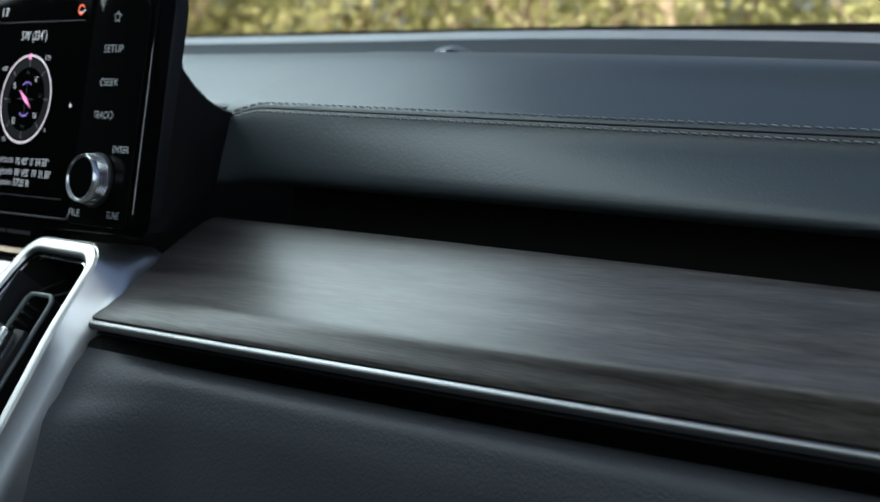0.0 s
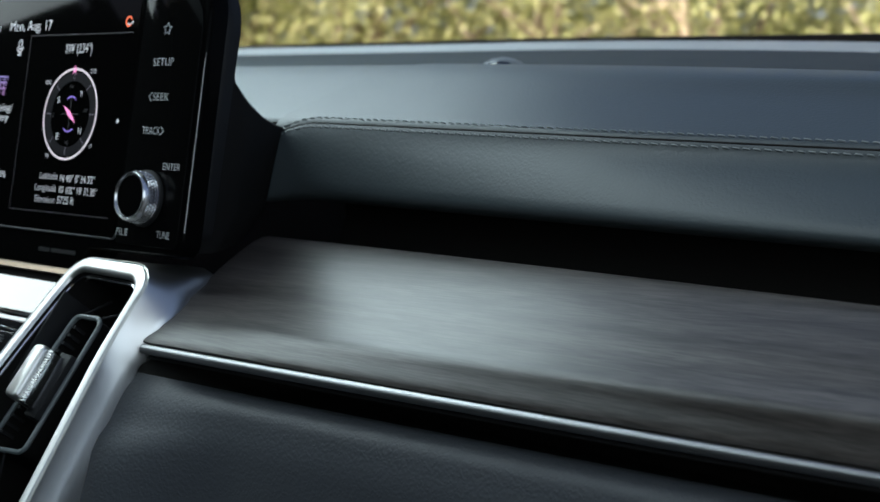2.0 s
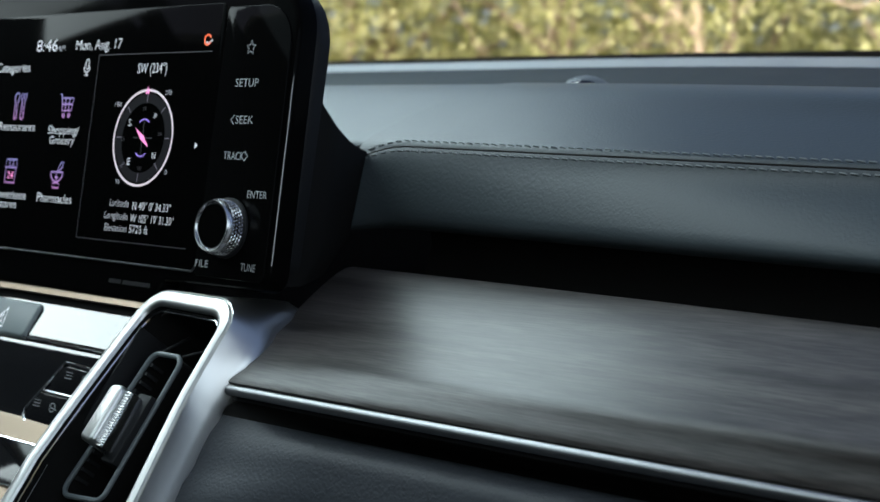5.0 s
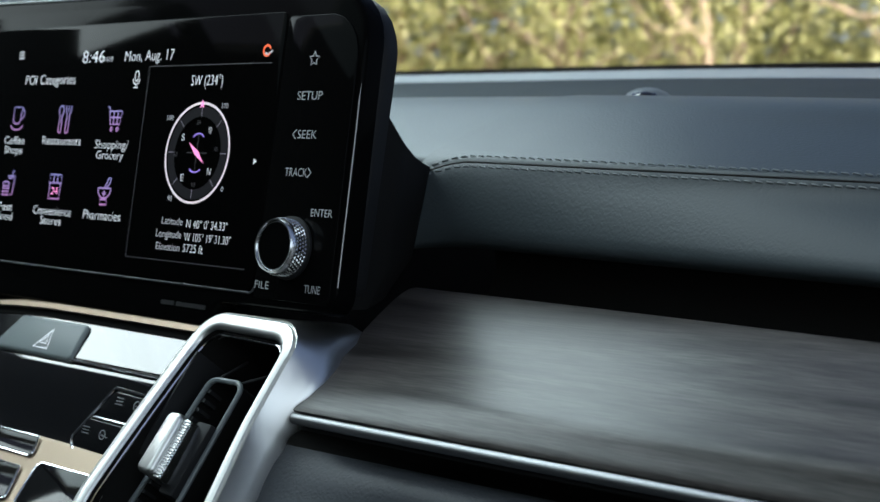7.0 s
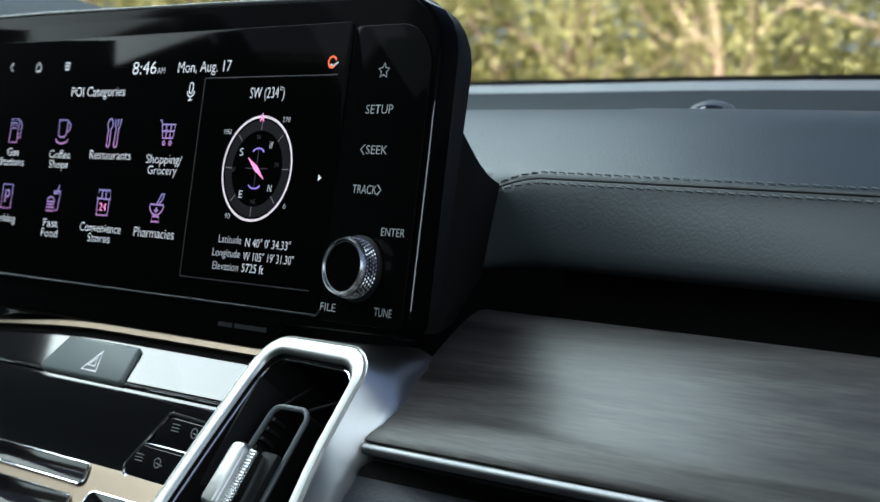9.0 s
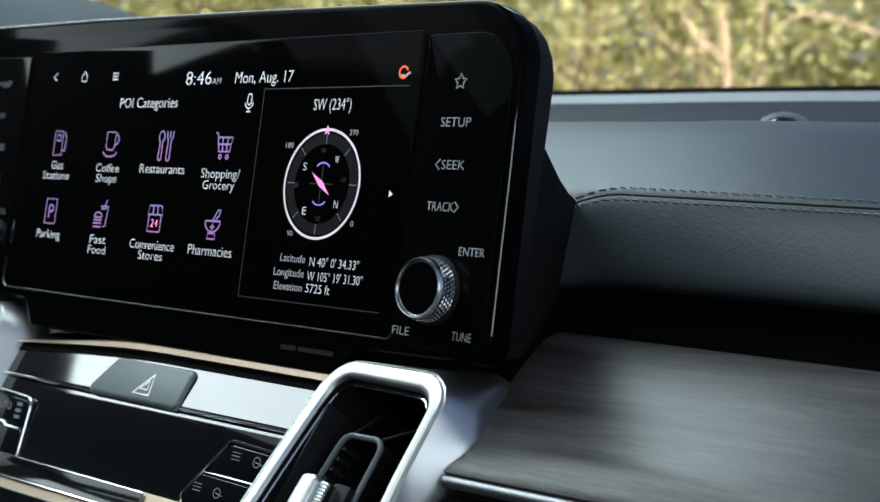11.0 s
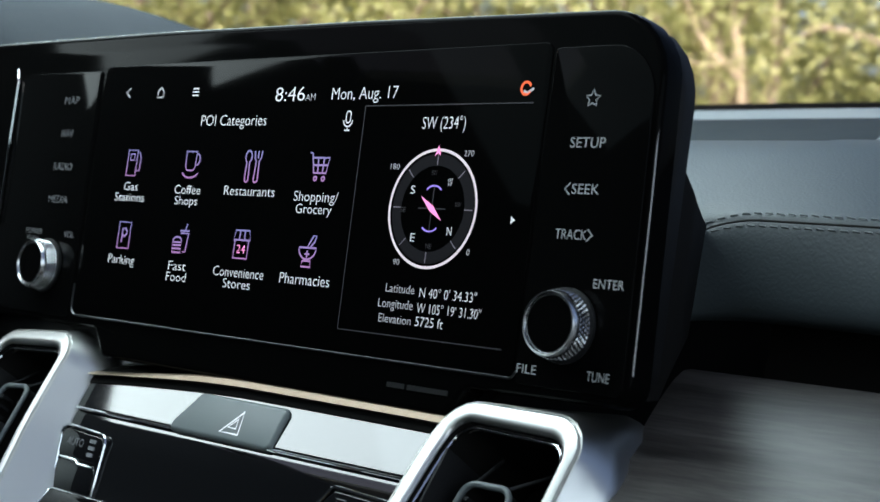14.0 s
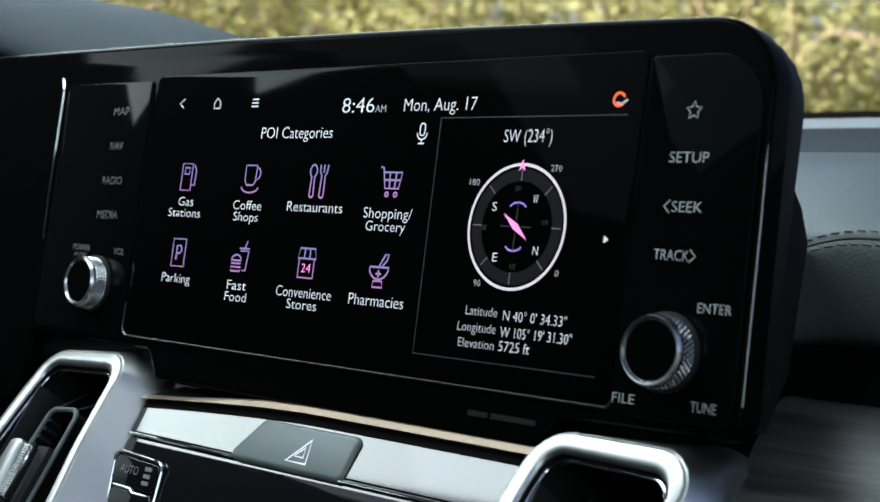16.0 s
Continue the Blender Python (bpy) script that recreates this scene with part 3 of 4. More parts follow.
for x0, x1, round_in, round_out in ((0.1292, 0.1700, 0.002, 0.017), (-0.1305, -0.1972, 0.002, 0.006)):
    part("key_panel", plate(rounded([(x0, -0.0632), (x1 + 0.002 * (x1 > 0), -0.0632), (x1, 0.047), (x0, 0.047)], [0.002, 0.003, round_out, round_in], 6), 0.004, -0.0007, 0.0003), KEY_GLOSS, display)
# chrome bar for the highlight on the left key panel's chamfer
part("panel_highlight", tube([(-0.1982, -0.0012, -0.0238), (-0.1985, -0.0016, 0.01), (-0.1990, -0.0012, 0.0437), (-0.2035, 0.0005, 0.0504)], 0.0007, 6), CHROME, display)
part("screen", plate(rounded([(-0.1278, -0.0610), (0.1278, -0.0610), (0.1278, 0.049), (-0.1278, 0.049)], 0.003, 3), 0.003, -0.0004, 0.0003), GLASS, display, "black glass touch screen")
edge = rounded([(-0.1285, -0.048), (-0.1285, -0.0618), (0.1275, -0.0618), (0.129, -0.0595)], [0, 0.004, 0.003, 0], 4)
part("screen_edge", tube([(p[0], -0.0006, p[1]) for p in edge], 0.00045, 6), EDGE, display, "thin bright line under the screen")
# metal line stands in for the reflection along the rounded side
part("side_highlight", tube([(0.1543, 0.0012, 0.0570), (0.1600, 0.0012, 0.0548), (0.1647, 0.0012, 0.0508), (0.1690, 0.0012, 0.0450), (0.1712, 0.0012, 0.0380), (0.1720, 0.0012, 0.025), (0.1728, 0.0012, 0.0), (0.1738, 0.0012, -0.056)], 0.00038, 6), EDGE, display, "thin metal line for the highlight along the bezel's side")
# neck behind the display
neck = []
for x, k in ((0.060, 0.0), (0.120, 0.0), (0.136, 0.0), (0.1440, 0.0), (0.1495, 0.12), (0.1550, 0.30), (0.1615, 0.56), (0.1675, 0.82), (0.1715, 1.0)):
    dy = 0.046 * k
    neck.append([(x, -0.004, 1.036), (x, 0.044 - dy * 0.8, 1.035), (x, 0.060 - dy * 0.9, 1.050), (x, 0.0715 - dy, 1.0860 + 0.014 * k * k), (x, 0.052 - dy * 0.72, 1.0930 + 0.016 * k * k), (x, 0.024 - 0.005 * k, 1.106 + 0.012 * k * k), (x, 0.005, 1.112 + 0.008 * k)])
part("neck", loft(neck, closed=True), VOID, display, "matt black neck that joins the display to the dash").matrix_basis = display.matrix_basis.inverted()


def lettering(text, x0, x1, z, h, mat, y=-0.0008, bold=-0.006, parent=None):
    """Flat printed or lit letters from x0 to x1, on the base line z, capitals h high."""
    cu = bpy.data.curves.new("lettering", "FONT")
    cu.body = text
    cu.resolution_u = 3
    cu.offset = bold
    tmp = new("lettering_tmp", cu)
    me = bpy.data.meshes.new_from_object(tmp.evaluated_get(bpy.context.evaluated_depsgraph_get()))
    bpy.data.objects.remove(tmp)
    xs = [v.co.x for v in me.vertices]
    lo, wide = min(xs), max(xs) - min(xs)
    for v in me.vertices:
        v.co = Vector((x0 + (v.co.x - lo) * (x1 - x0) / wide, y, z + v.co.y * h / 0.70))
    me.materials.clear()
    me.materials.append(mat)
    ob = new("lettering", me)
    ob.parent = parent or display
    return ob


def ribbon(paths, width):
    """Flat strokes in the xz plane; each path: (points, closed)."""
    bm = bmesh.new()
    for pts, closed in paths:
        p = [Vector(q) for q in pts]
        n = len(p)
        row = []
        for i in range(n):
            a = p[i - 1] if (i or closed) else p[i]
            b = p[(i + 1) % n] if (i < n - 1 or closed) else p[i]
            t = (b - a).normalized()
            o = Vector((-t.y, t.x)) * width / 2
            row.append((bm.verts.new((p[i].x + o.x, 0, p[i].y + o.y)), bm.verts.new((p[i].x - o.x, 0, p[i].y - o.y))))
        if closed:
            row.append(row[0])
        for a, b in zip(row, row[1:]):
            bm.faces.new((a[0], a[1], b[1], b[0]))
    return bm


def arc(cx, cz, r, a0, a1, n=16, rz=None):
    return [(cx + r * math.cos(radians(a0 + (a1 - a0) * k / n)), cz + (rz or r) * math.sin(radians(a0 + (a1 - a0) * k / n))) for k in range(n + 1)]


def lit_shape(name, paths, width, mat, x, z, y=-0.0008):
    ob = part(name, ribbon(paths, width), mat, display, smooth=False)
    ob.matrix_basis = pose(x, y, z)
    return ob


def two_tone():
    """Icon light: violet above, pink below."""
    m = bpy.data.materials.new("lit_icon")
    m.use_nodes = True
    n, l = m.node_tree.nodes, m.node_tree.links
    b = n["Principled BSDF"]
    co = n.new("ShaderNodeTexCoord")
    sep = n.new("ShaderNodeSeparateXYZ")
    l.new(co.outputs["Object"], sep.inputs["Vector"])
    mr = n.new("ShaderNodeMapRange")
    mr.inputs["From Min"].default_value = -0.007
    mr.inputs["From Max"].default_value = 0.005
    l.new(sep.outputs["Z"], mr.inputs["Value"])
    ramp = n.new("ShaderNodeValToRGB")
    ramp.color_ramp.elements[0].color = (0.58, 0.24, 0.66, 1)
    ramp.color_ramp.elements[1].color = (0.30, 0.29, 0.72, 1)
    l.new(mr.outputs["Result"], ramp.inputs["Fac"])
    l.new(ramp.outputs["Color"], b.inputs["Emission Color"])
    b.inputs["Emission Strength"].default_value = 0.36
    b.inputs["Base Color"].default_value = (0.05, 0.05, 0.06, 1)
    return m


ICON = two_tone()
white, grey = LIT["white"], LIT["grey"]
# top row of the screen
lit_shape("icon", [([(0.0017, 0.0019), (-0.0012, 0), (0.0017, -0.0019)], False)], 0.0006, white, -0.1085, 0.0367)
lit_shape("icon", [([(-0.002, -0.0018), (-0.002, 0.0006), (0, 0.0024), (0.002, 0.0006), (0.002, -0.0018)], True)], 0.0006, white, -0.0845, 0.0361)
lit_shape("icon", [([(-0.002, d), (0.002, d)], False) for d in (-0.0014, 0, 0.0014)], 0.0006, white, -0.0604, 0.0361)
lettering("8:46", -0.0092, 0.0080, 0.0313, 0.0057, white)
lettering("AM", 0.0086, 0.0142, 0.0313, 0.0027, grey)
lettering("Mon, Aug. 17", 0.0233, 0.0585, 0.0314, 0.0047, white)
lit_shape("icon", [(arc(0, 0, 0.0021, 20, 330), False)], 0.0009, LIT["orange"], 0.1185, 0.0337)
lit_shape("icon", [([(-0.001, -0.0002), (0.0008, -0.0008), (0.0034, 0.0006)], False)], 0.0009, grey, 0.1185, 0.0330)
lettering("POI Categories", -0.0540, -0.0126, 0.0219, 0.0045, white)
lit_shape("icon", [(arc(0, 0.0022, 0.0012, 0, 180, 8) + arc(0, 0.0002, 0.0012, 180, 360, 8), True), (arc(0, 0.0, 0.0024, 180, 360, 10), False), ([(0, -0.0024), (0, -0.0038)], False), ([(-0.0014, -0.0038), (0.0014, -0.0038)], False)], 0.0006, white, 0.0341, 0.0236)
lettering("SW (234°)", 0.0726, 0.0934, 0.0202, 0.0044, white)
# grid of places
lettering("Gas", -0.1015, -0.0915, -0.0059, 0.0037, white)
lettering("Stations", -0.1073, -0.0859, -0.0105, 0.0036, white)
lettering("Coffee", -0.0655, -0.0481, -0.0064, 0.0037, white)
lettering("Shops", -0.0645, -0.0492, -0.0109, 0.0036, white)
lettering("Restaurants", -0.0329, -0.0018, -0.0061, 0.0039, white)
lettering("Shopping/", 0.0096, 0.0343, -0.0072, 0.0039, white)
lettering("Grocery", 0.0116, 0.0317, -0.0118, 0.0037, white)
lettering("Parking", -0.1056, -0.0866, -0.0374, 0.0038, white)
lettering("Fast", -0.0625, -0.0507, -0.0379, 0.0038, white)
lettering("Food", -0.0630, -0.0498, -0.0424, 0.0037, white)
lettering("Convenience", -0.0327, -0.0017, -0.0383, 0.0040, white)
lettering("Stores", -0.0257, -0.0089, -0.0427, 0.0038, white)
lettering("Pharmacies", 0.0078, 0.0358, -0.0386, 0.0042, white)
I = 0.00075
row1, row2 = 0.0060, -0.0252
lit_shape("icon", [([(-0.0048, -0.0055), (-0.0048, 0.0055), (0.0018, 0.0055), (0.0018, -0.0055)], True), ([(-0.003, 0.0012), (-0.003, 0.0038), (0.0, 0.0038), (0.0, 0.0012)], True),
                   ([(0.0018, -0.003), (0.0042, -0.0035), (0.0046, 0.0025), (0.0030, 0.005)], False)], I, ICON, -0.0967, row1)
lit_shape("icon", [([(-0.0036, 0.0052), (-0.0034, -0.001), (-0.0022, -0.0026), (0.0018, -0.0026), (0.003, -0.001), (0.0032, 0.0052)], True), (arc(0.0032, 0.002, 0.0024, -80, 80, 10), False),
                   (arc(0, -0.0034, 0.0050, 180, 360, 12, 0.0022), False)], I, ICON, -0.0568, row1)
lit_shape("icon", [(arc(-0.0026, 0.0034, 0.0019, -60, 240, 14, 0.0024), False), (arc(-0.0026, -0.0055, 0.0011, 180, 360, 8), False), ([(-0.0037, -0.0055), (-0.0034, 0.0014)], False), ([(-0.0015, -0.0055), (-0.0018, 0.0014)], False),
                   ([(0.0010, 0.0058), (0.0012, 0.003), (0.0022, 0.0016), (0.0018, -0.0055)], False), ([(0.0052, 0.0058), (0.005, 0.003), (0.0040, 0.0016), (0.0042, -0.0055)], False), (arc(0.0030, -0.0055, 0.0012, 180, 360, 8), False), ([(0.0031, 0.0058), (0.0031, 0.0028)], False)], I, ICON, -0.0176, row1)
lit_shape("icon", [([(-0.0058, 0.0052), (-0.0044, 0.0052), (-0.0026, -0.0024), (0.0042, -0.0024), (0.0054, 0.0034), (-0.0040, 0.0034)], False), ([(-0.0035, 0.0006), (0.0047, 0.0006)], False), ([(-0.0008, 0.0034), (-0.0004, -0.0024)], False), ([(0.0024, 0.0034), (0.0022, -0.0024)], False),
                   (arc(-0.0014, -0.0045, 0.0008, 0, 360, 8), True), (arc(0.0030, -0.0045, 0.0008, 0, 360, 8), True)], I, ICON, 0.0216, row1)
lit_shape("icon", [([(-0.0042, -0.0056), (-0.0042, 0.0056), (0.0042, 0.0056), (0.0042, -0.0056)], True)], I, ICON, -0.0965, row2)
lit_shape("icon", [([(-0.0014, -0.0030), (-0.0014, 0.0028), (0.0008, 0.0028), (0.0018, 0.0018), (0.0018, 0.0008), (0.0008, -0.0002), (-0.0014, -0.0002)], False)], 0.0009, ICON, -0.0965, row2)
lit_shape("icon", [(arc(-0.002, -0.0012, 0.0030, 0, 180, 10, 0.0022), True), ([(-0.005, -0.0024), (0.001, -0.0024)], False), ([(-0.005, -0.0038), (0.001, -0.0038), (0.0008, -0.0054), (-0.0048, -0.0054)], True),
                   ([(-0.0002, 0.0026), (0.0050, 0.0026), (0.0040, -0.0050), (0.0022, -0.0050)], False), ([(-0.0008, 0.0036), (0.0054, 0.0036)], False), ([(0.0024, 0.0036), (0.0036, 0.0066)], False)], I, ICON, -0.0568, row2)
lit_shape("icon", [([(-0.0042, 0.0054), (0.0042, 0.0054), (0.0050, 0.0016), (-0.0050, 0.0016)], True), ([(-0.0014, 0.0054), (-0.0016, 0.0016)], False), ([(0.0014, 0.0054), (0.0016, 0.0016)], False), ([(-0.0042, 0.0016), (-0.0042, -0.0056), (0.0042, -0.0056), (0.0042, 0.0016)], False)], I, ICON, -0.0175, row2)
lettering("24", -0.0201, -0.0149, row2 - 0.0036, 0.0034, LIT["pink"])
lit_shape("icon", [(arc(0, 0.0006, 0.0048, 180, 360, 16, 0.0044), True), ([(-0.0022, -0.0044), (-0.0026, -0.0066), (0.0026, -0.0066), (0.0022, -0.0044)], True), ([(0.0000, 0.0010), (0.0026, 0.0052), (0.0042, 0.0052), (0.0036, 0.0030), (0.0016, 0.0010)], False),
                   ([(-0.0014, -0.0018), (0.0014, -0.0018)], False), ([(0, -0.0004), (0, -0.0032)], False)], I, ICON, 0.0214, row2)
# compass page
CX, CZ = 0.0825, -0.0078
lit_shape("compass_page_edge", [([(-0.0400, 0.0366), (0.0400, 0.0366)], False), ([(-0.0400, 0.0366), (-0.0392, -0.0452)], False), ([(-0.0392, -0.0452), (0.0395, -0.0452)], False)], 0.0004, LIT["dim"], CX, CZ)
lit_shape("compass_ring", [(arc(0, 0, 0.0206, 0, 360, 64)[:-1], True)], 0.0010, LIT["ring"], CX, CZ)
lit_shape("compass_dial", [(arc(0, 0, 0.0172, 0, 360, 48)[:-1], True)], 0.0042, material("lit_dial", (0.012, 0.012, 0.014), 0.4, spec=0.05, emit=0.2), CX, CZ, -0.0006)
lit_shape("compass_marks", [([(0.0152 * math.cos(a), 0.0152 * math.sin(a)), (0.0190 * math.cos(a), 0.0190 * math.sin(a))], False) for a in [math.pi / 4 * k + math.pi / 2 for k in range(8)]], 0.0004, LIT["mark"], CX, CZ)
lit_shape("compass_cross", [([(-0.0065, 0), (0.0065, 0)], False), ([(0, -0.0085), (0, 0.0085)], False)], 0.0004, LIT["dim"], CX, CZ)
lit_shape("compass_bow", [(arc(0, 0.0058, 0.0036, 20, 160, 10, 0.0022), False), (arc(0, -0.0058, 0.0036, 200, 340, 10, 0.0022), False)], 0.0006, LIT["violet"], CX, CZ)
needle = bmesh.new()
q = [needle.verts.new(v) for v in ((-0.0057, 0, 0.0043), (-0.0008, 0, -0.0009), (0.0055, 0, -0.0043), (0.0008, 0, 0.0009))]
needle.faces.new(q)
part("compass_needle", needle, LIT["pink"], display, "pink compass needle", smooth=False).matrix_basis = pose(CX, -0.0010, CZ)
tip = bmesh.new()
q = [tip.verts.new(v) for v in ((-0.0014, 0, -0.0020), (0.0, 0, -0.0010), (0.0014, 0, -0.0020), (0.0, 0, 0.0020))]
tip.faces.new(q)
part("compass_marker", tip, LIT["pink"], display, "pink heading marker", smooth=False).matrix_basis = pose(CX, -0.0011, CZ + 0.0204)
for txt, x, z, h, mat in (("N", 0.0924, -0.0168, 0.0030, white), ("E", 0.0754, -0.0197, 0.0030, white), ("S", 0.0726, -0.0029, 0.0030, white), ("W", 0.0899, 0.0, 0.0030, white),
                          ("270", 0.0970, 0.0106, 0.0021, grey), ("180", 0.0623, 0.0056, 0.0021, grey), ("90", 0.0690, -0.0282, 0.0021, grey), ("0", 0.1023, -0.0231, 0.0021, grey),
                          ("SW", 0.0820, 0.0038, 0.0018, LIT["dim"]), ("NE", 0.0835, -0.0218, 0.0018, LIT["dim"]), ("SE", 0.0690, -0.0095, 0.0018, LIT["dim"]), ("NW", 0.0950, -0.0070, 0.0018, LIT["dim"])):
    half = 0.36 * h * len(txt)
    lettering(txt, x - half, x + half, z, h, mat, y=-0.0011)
lettering("Latitude", 0.0653, 0.0794, -0.0379, 0.0031, grey)
lettering("Longitude", 0.0625, 0.0796, -0.0434, 0.0032, grey)
lettering("Elevation", 0.0636, 0.0796, -0.0487, 0.0031, grey)
lettering("N 40° 0' 34.33\"", 0.0820, 0.1085, -0.0387, 0.0034, white)
lettering("W 105° 19' 31.30\"", 0.0816, 0.1113, -0.0441, 0.0034, white)
lettering("5725 ft", 0.0817, 0.0948, -0.0487, 0.0034, white)
arrow = bmesh.new()
arrow.faces.new([arrow.verts.new(v) for v in ((-0.001, 0, -0.0013), (0.001, 0, 0), (-0.001, 0, 0.0013))])
part("page_arrow", arrow, white, display, smooth=False).matrix_basis = pose(0.1200, -0.0008, -0.0104)
# printed keys
PRINT = -0.0009
WI, GI = WHITE_INK, GREY_INK
lettering("SETUP", 0.1401, 0.1542, 0.0139, 0.0034, WI, PRINT)
lettering("SEEK", 0.1430, 0.1539, -0.0010, 0.0033, WI, PRINT)
lettering("TRACK", 0.1386, 0.1512, -0.0156, 0.0033, WI, PRINT)
lettering("ENTER", 0.1563, 0.1680, -0.0304, 0.0030, WI, PRINT)
lettering("FILE", 0.1296, 0.1378, -0.0595, 0.0030, WI, PRINT)
lettering("TUNE", 0.1579, 0.1667, -0.0592, 0.0031, WI, PRINT)
lettering("MAP", -0.1570, -0.1457, 0.0324, 0.0035, GI, PRINT)
lettering("NAV", -0.1562, -0.1467, 0.0172, 0.0035, GI, PRINT)
lettering("RADIO", -0.1584, -0.1438, 0.0020, 0.0035, GI, PRINT)
lettering("MEDIA", -0.1590, -0.1435, -0.0130, 0.0035, GI, PRINT)
lettering("POWER", -0.1738, -0.1605, -0.0276, 0.0026, GI, PRINT)
lettering("PUSH", -0.1719, -0.1630, -0.0305, 0.0020, GI, PRINT)
lettering("VOL", -0.1423, -0.1344, -0.0283, 0.0029, GI, PRINT)
lit_shape("seek_mark", [([(0.0012, 0.0019), (-0.0008, 0), (0.0012, -0.0019)], False)], 0.0005, WI, 0.1410, 0.0006, PRINT)
lit_shape("track_mark", [([(-0.0012, 0.0019), (0.0008, 0), (-0.0012, -0.0019)], False)], 0.0005, WI, 0.1526, -0.0140, PRINT)
star = [((0.0029 if k % 2 == 0 else 0.0014) * math.sin(math.pi * k / 5), (0.0029 if k % 2 == 0 else 0.0014) * math.cos(math.pi * k / 5)) for k in range(10)]
lit_shape("star_mark", [(star, True)], 0.0005, WI, 0.1470, 0.0297, PRINT)
# faint lettering of the sound system on the lip, as bars
for x0, x1 in ((0.0715, 0.0800), (0.0815, 0.1005)):
    part("print_bar", box(x0, x1, -0.0004, 0.0, -0.0708, -0.0690), DARK, display)


def knob(x, z):
    """A knurled aluminium rotary knob with a gloss black face."""
    k = empty("rotary_knob", pose(x, -0.001, z), display)
    k["label"] = "knurled silver rotary knob with a black face"
    part("collar", revolve([(0.0001, 0.001), (0.0122, 0.001), (0.0122, -0.0008), (0.0105, -0.0012), (0.0001, -0.0012)], 40), DARK, k)
    part("rim", revolve([(0.0104, 0.0), (0.0108, -0.0006), (0.0108, -0.0066), (0.0104, -0.0080), (0.0101, -0.0086), (0.0096, -0.0085), (0.0092, -0.0076)], 64), KNURL, k)
    part("face", revolve([(0.0092, -0.0074), (0.0086, -0.0079), (0.0001, -0.0080)], 48), BEZEL, k)
    knurl = bmesh.new()
    for row in range(4):
        for s in range(44):
            a = 2 * math.pi * (s + 0.5 * (row % 2)) / 44
            c = Vector((math.cos(a), 0, math.sin(a)))
            t = Vector((-math.sin(a), 0, math.cos(a)))
            y = -0.0014 - row * 0.0014
            o = c * 0.01075 + Vector((0, y, 0))
            v = [knurl.verts.new(o + t * 0.0007), knurl.verts.new(o + Vector((0, 0.00065, 0))), knurl.verts.new(o - t * 0.0007), knurl.verts.new(o - Vector((0, 0.00065, 0))), knurl.verts.new(o + c * 0.0004)]
            for i in range(4):
                knurl.faces.new((v[i], v[(i + 1) % 4], v[4]))
    part("knurling", knurl, KNURL, k, smooth=False)
    return k


knob(0.1470, -0.0430)
knob(-0.1535, -0.0415)

# ---- vents ----
# outer edge of the frame's flank: height along the vent -> offset, level
EDGE_X = [(-0.140, 0.0425), (-0.080, 0.0335), (-0.066, 0.0325), (-0.051, 0.0325), (-0.040, 0.0328), (-0.030, 0.0337), (-0.022, 0.0366), (-0.008, 0.0396), (0.0, 0.0345), (0.009, 0.030)]
EDGE_E = [(-0.140, -0.012), (-0.026, -0.0122), (-0.018, -0.0122), (-0.008, -0.0104), (0.0, -0.0155), (0.009, -0.0205)]


def between(z, table):
    """Straight steps between the table's heights."""
    for (za, va), (zb, vb) in zip(table, table[1:]):
        if z <= zb:
            s = min(1.0, max(0.0, (z - za) / (zb - za)))
            return va + (vb - va) * s
    return table[-1][1]


